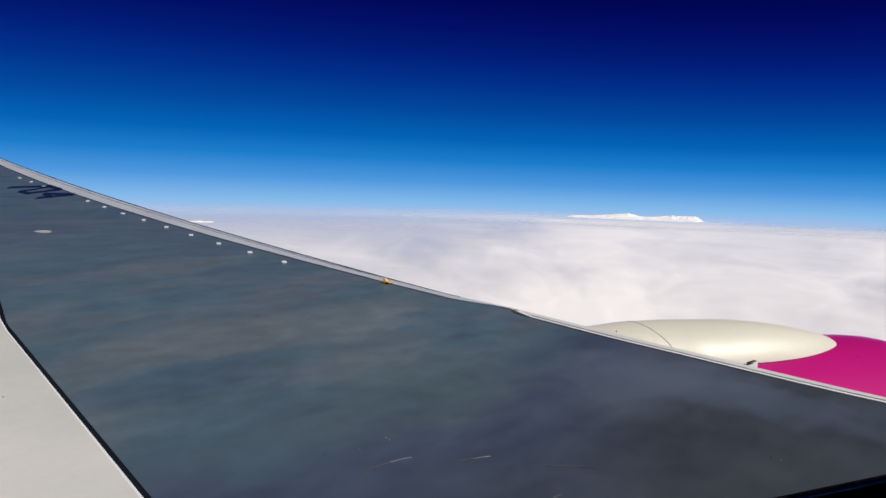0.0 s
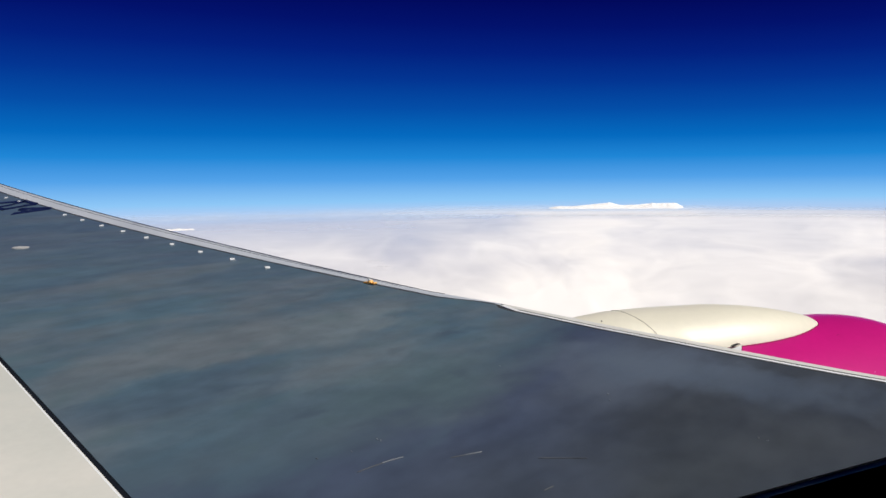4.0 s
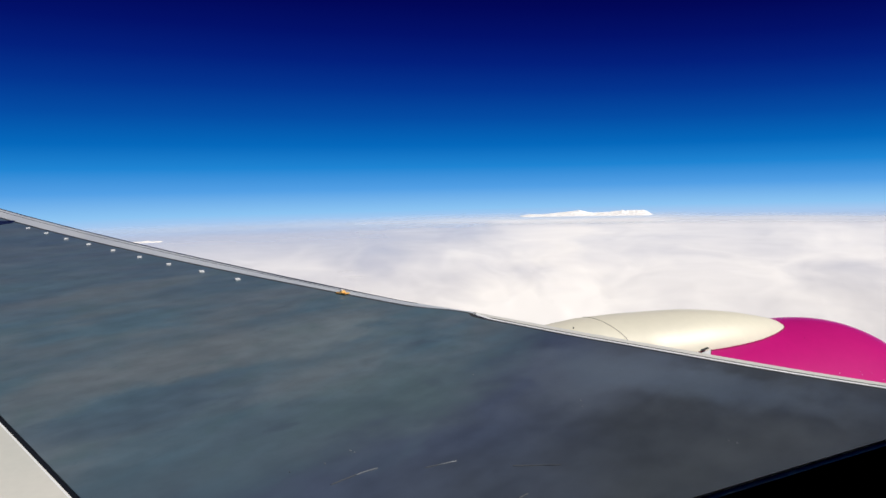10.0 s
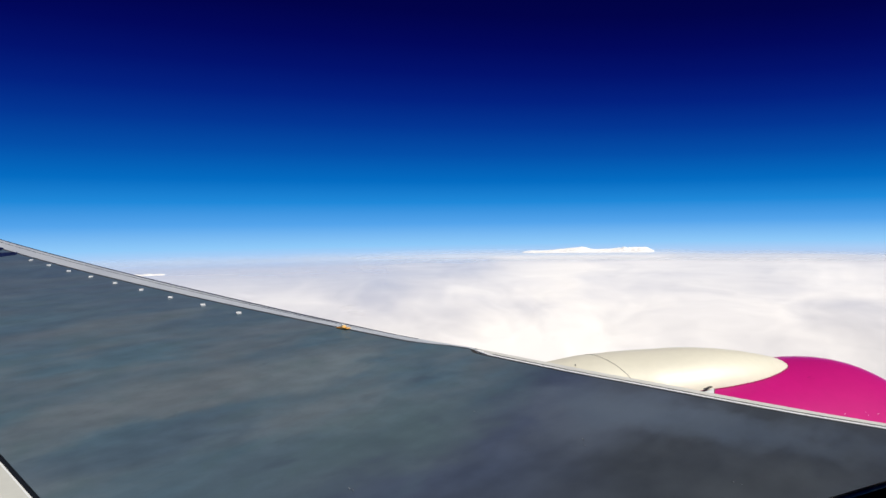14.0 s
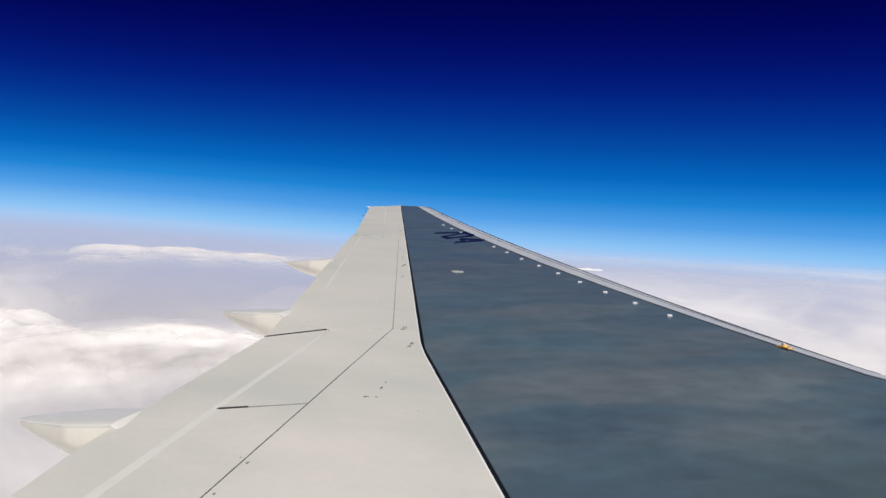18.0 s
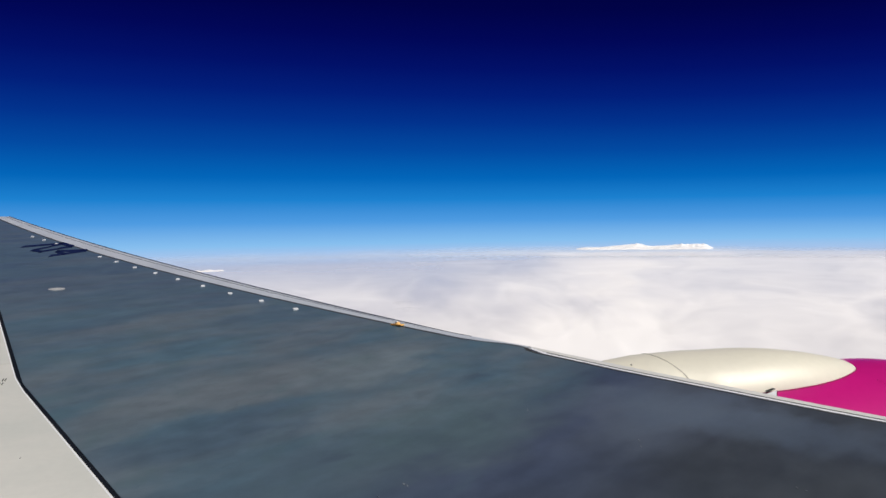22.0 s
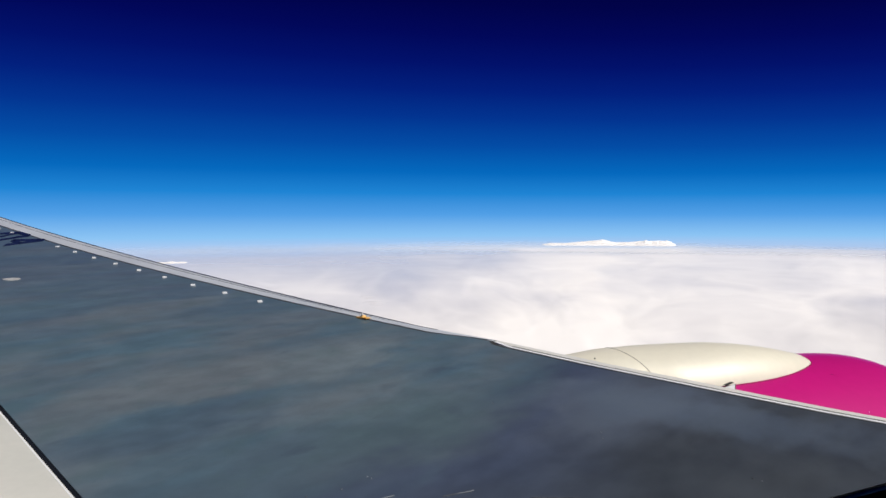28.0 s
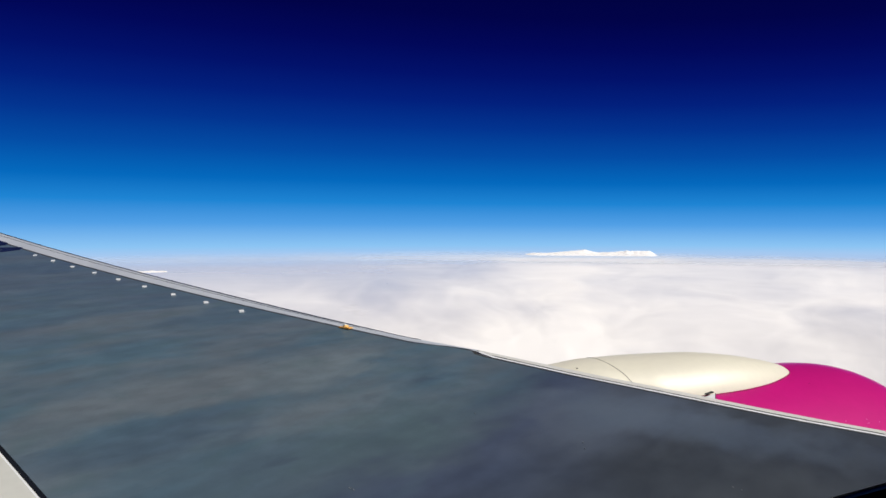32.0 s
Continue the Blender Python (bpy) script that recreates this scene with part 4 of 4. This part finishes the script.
def cloud_tops():
    """Heaped tops on the aft side, rising out of the sheet with soft bases."""
    for name, az0, az1, ra, rb, nr, args, thick, polar, label in (
            ("cumulus_heap", -70, -9, 560, 1360, 230, (-70, -15, 760, 1200, 110, 40, 175, 0.26, 3), 1.0, 0.5, "heaped bright white cumulus tops"),
            ("cumulus_row", -60, -14, 1850, 3400, 170, (-38.5, -25, 2150, 3100, 44, 100, 230, 0.15, 8), 0.72, 0.85, "distant low cumulus row in haze"),
            ("cumulus_puffs", 2, 20, 1250, 2300, 110, (4, 17, 2150, 2700, 60, 20, 62, 0.20, 12), 0.55, 0.5, "small bright cumulus puffs rising from the veil")):
        A, Rr = np.meshgrid(np.radians(np.linspace(az0, az1, 460)), np.linspace(ra, rb, nr))
        x, y = Rr * np.sin(A), Rr * np.cos(A)
        wx = x + 34 * (fbm(x / 60, y / 60, 161, 4, 0.55) - 0.5)
        wy = y + 34 * (fbm(x / 60, y / 60, 171, 4, 0.55) - 0.5)
        top = mounds(wx, wy, *args)
        knobs = mounds(wx, wy, args[0], args[1], args[2], args[3], 520, 0.35 * args[5], 1.10 * args[5], 0.42, args[8] + 40)
        top = top + 0.5 * knobs * step(1, 14, top)
        ragged = fbm(x / 70, y / 70, 181, 4, 0.55)
        u, v = A * 22, np.log(Rr) * 6
        ragged = (1 - polar) * ragged + polar * fbm(u + 3 * bend(u, v), v, 201, 5, 0.6)
        lift = top * (0.9 + 0.15 * (1 - fbm(x / 80, y / 80, 191, 3, 0.5, True))) + 3 * (ragged - 0.5)
        heights, densities, fade = [], [], 44 if polar < 0.8 else 66
        for k, (size, full) in enumerate(((1.0, 1.03), (1.0, 0.36))):
            heights.append(-199 + size * soften(lift, 10) + k * (1 + 0.20 * args[5] * (fbm(x / args[5] * 0.8, y / args[5] * 0.8, 231, 4, 0.55) - 0.38) * step(0, 12, top)))
            own = 0.5 * ragged + 0.5 * fbm(1.3 * u + 11 * k, 1.3 * v - 7 * k, 211 + k, 3, 0.5)
            densities.append(np.clip(step(0, fade, top + (34 + 16 * k) * (own - 0.5) - 3 * k) * thick * full * step(ra + 40, ra + 0.55 * (rb - ra), Rr + 260 * (ragged - 0.5)) - 0.03, 0, 1))
        cloud_sheet(name, x, y, heights, densities, False, label)


def horizon_haze():
    """Thin bright haze standing over the far rim of the cloud sheet, thicker ahead of the wing."""
    A, H = np.meshgrid(np.radians(np.linspace(-62, 66, 300)), np.linspace(-200, -90, 30))
    D = np.degrees(A)
    edge_noise = fbm(A * 14, H / 40, 301, 4, 0.5) - 0.5
    topmost = -136 - 12 * step(40, 48, D) - 14 * (1 - step(-6, 26, D)) + 16 * edge_noise
    density = (0.20 + 0.26 * step(8, 30, D)) * step(-14, 2, D) * step(-200, -160, H) * (1 - step(-34, 18, H - topmost))
    density = density + 0.30 * step(26, 29.5, D) * (1 - step(39.5, 43, D)) * np.exp(-((H + 176) / 13) ** 2)
    far = 4250 + 3.2 * (H + 200)
    cloud_sheet("horizon_haze", far * np.sin(A), far * np.cos(A), [H], [density], False, "pale haze along the cloud horizon")


def cloud_deck():
    """One sheet of cloud: smooth veil ahead, heaped cumulus behind the wing, thinner bands between; density is how thick it is."""
    h = 192.0
    el = np.concatenate([np.linspace(2.10, 4, 100), np.linspace(4.03, 12, 200), np.linspace(12.1, 28, 110), np.linspace(29, 80, 25)])
    r = h / np.tan(np.radians(el))
    az = np.concatenate([np.linspace(-62, 68, 620), np.linspace(68.5, 297.5, 150)])
    A, Rr = np.meshgrid(np.radians(az), r)
    D = np.degrees(A)
    x, y = Rr * np.sin(A), Rr * np.cos(A)
    u, v = A * 6.5, np.log(Rr) * 1.7
    bend, lean = fbm(u * 0.9 + 5, v * 0.9, 91, 4) - 0.5, fbm(u * 0.9, v * 0.9 + 7, 97, 4) - 0.5
    u, v = u + 1.1 * bend, v + 1.1 * lean
    blotch = fbm(u, v, 11, 5, 0.48)
    roll = fbm(1.6 * u, 1.6 * v, 61, 3, 0.4)
    billow = 1 - fbm(1.9 * u, 1.9 * v, 31, 4, 0.5, True)
    big = fbm(x / 1100, y / 1100, 11, 3)
    puff = 1 - fbm(x / 300 + 3, y / 300, 23, 5, 0.55, True)
    aft_side = 1 - step(-24, -2, D + 14 * (blotch - 0.5))
    heap = aft_side * (1 - step(1050, 1300, Rr + 500 * (blotch - 0.5))) * step(700, 980, Rr)
    bank = aft_side * step(2500, 2900, Rr + 1200 * (blotch - 0.5)) * (1 - step(3100, 3900, Rr))
    z = -h - 4 + 6 * (big - 0.5) + 0.006 * np.minimum(Rr, 2200) * (roll - 0.5) * step(250, 900, Rr) + heap * (2 + 8 * (puff - 0.55))
    fade = step(3400, 4800, Rr)
    z = z * (1 - fade * 0.9) + (-h + 4) * fade * 0.9
    ahead = step(15, 40, D + 16 * (blotch - 0.5))
    # last term thins the cloud to imitate lens darkening towards the right
    veil = 0.63 + 0.88 * (blotch - 0.5) + 0.24 * (billow - 0.62) + 0.27 * ahead - 0.14 * step(44, 58, D)
    veil = veil - 0.30 * np.exp(-((D + 10 * (blotch - 0.5) - 27.5) / 5.0) ** 2 - ((np.degrees(np.arctan2(h, Rr)) + 3 * (roll - 0.5) - 6.4) / 1.5) ** 2)
    gap = 0.36 + 1.3 * (blotch - 0.5) + 0.16 * (1 - step(500, 800, Rr))
    lump = np.clip(0.6 + 1.2 * (billow - 0.6) + 1.0 * (blotch - 0.5), 0, 1)
    density = veil * (1 - aft_side) + aft_side * (gap + (1 - gap) * np.maximum(heap * (0.72 + 0.28 * lump), bank * 0.8 * lump))
    density = np.clip(density, 0.10, 1.02) * (1 - (0.80 - 0.60 * ahead) * step(1300, 4400, Rr + 1400 * (blotch - 0.5))) * (1 - 0.75 * step(3900, 5150, Rr + 700 * (blotch - 0.5)))
    cloud_sheet("cloud_deck", x, y, [z], [density], True, "white and lavender-grey cloud layer below the aircraft")


cloud_deck()
cloud_tops()
horizon_haze()


def cloud_bank(az0, az1, dist, base, heights, label, seed, deep=420.0):
    """A far bank of cumulus: one low ridge along an arc with an uneven, knobbly crest."""
    n, m = int((az1 - az0) * 40), 14
    f = np.linspace(0, 1, n)[:, None]
    g = np.linspace(0, 1, m)[None, :]
    arc = radians(az0) + radians(az1 - az0) * f
    u, v = arc * dist / 40, g * deep / 40
    crest = np.interp(f[:, 0], *zip(*heights))[:, None]
    lumps = fbm(u * 0.6 + 7, v * 0.12 + 3, seed, 3, 0.5, True)
    ends = np.clip(np.minimum(f * 14, (1 - f) * 22), 0, 1) ** 0.5
    z = base - 2 + (2 + crest * (0.62 + 0.55 * lumps)) * ends * np.sin(np.pi * g) ** 0.55
    r = dist + deep * (0.5 + (g - 0.5) * (0.2 + 0.8 * ends))
    x, y, z = np.broadcast_arrays(r * np.sin(arc), r * np.cos(arc), z)
    bm = bmesh.new()
    vs = [[bm.verts.new((x[i, j], y[i, j], z[i, j])) for j in range(m)] for i in range(n)]
    for i in range(n - 1):
        for j in range(m - 1):
            bm.faces.new((vs[i][j], vs[i + 1][j], vs[i + 1][j + 1], vs[i][j + 1]))
    bmesh.ops.recalc_face_normals(bm, faces=bm.faces)
    ob = part("cloud_bank", bm, BANK, None, "", True)
    tagged(ob, label, "clouds", kind="stuff")


BANK = material("bright_cloud", (0.97, 0.96, 0.94), (0.95, 0.945, 0.94), 1.0, 0.0, (0.02, 0.02, 0.02), spec=0.0)
cloud_bank(30.0, 40.4, 4600, -155, [(0, 6), (0.2, 13), (0.38, 26), (0.46, 36), (0.50, 31), (0.56, 18), (0.68, 22), (0.78, 37), (0.87, 33), (0.93, 36), (1, 20)], "bright white cumulus bank on the horizon", 5)
cloud_bank(-1.0, 1.7, 4500, -247, [(0, 1), (0.25, 4), (0.42, 1), (0.6, 9), (0.72, 1), (0.85, 3), (1, 1)], "small white cumulus tops near the horizon", 6, 160.0)
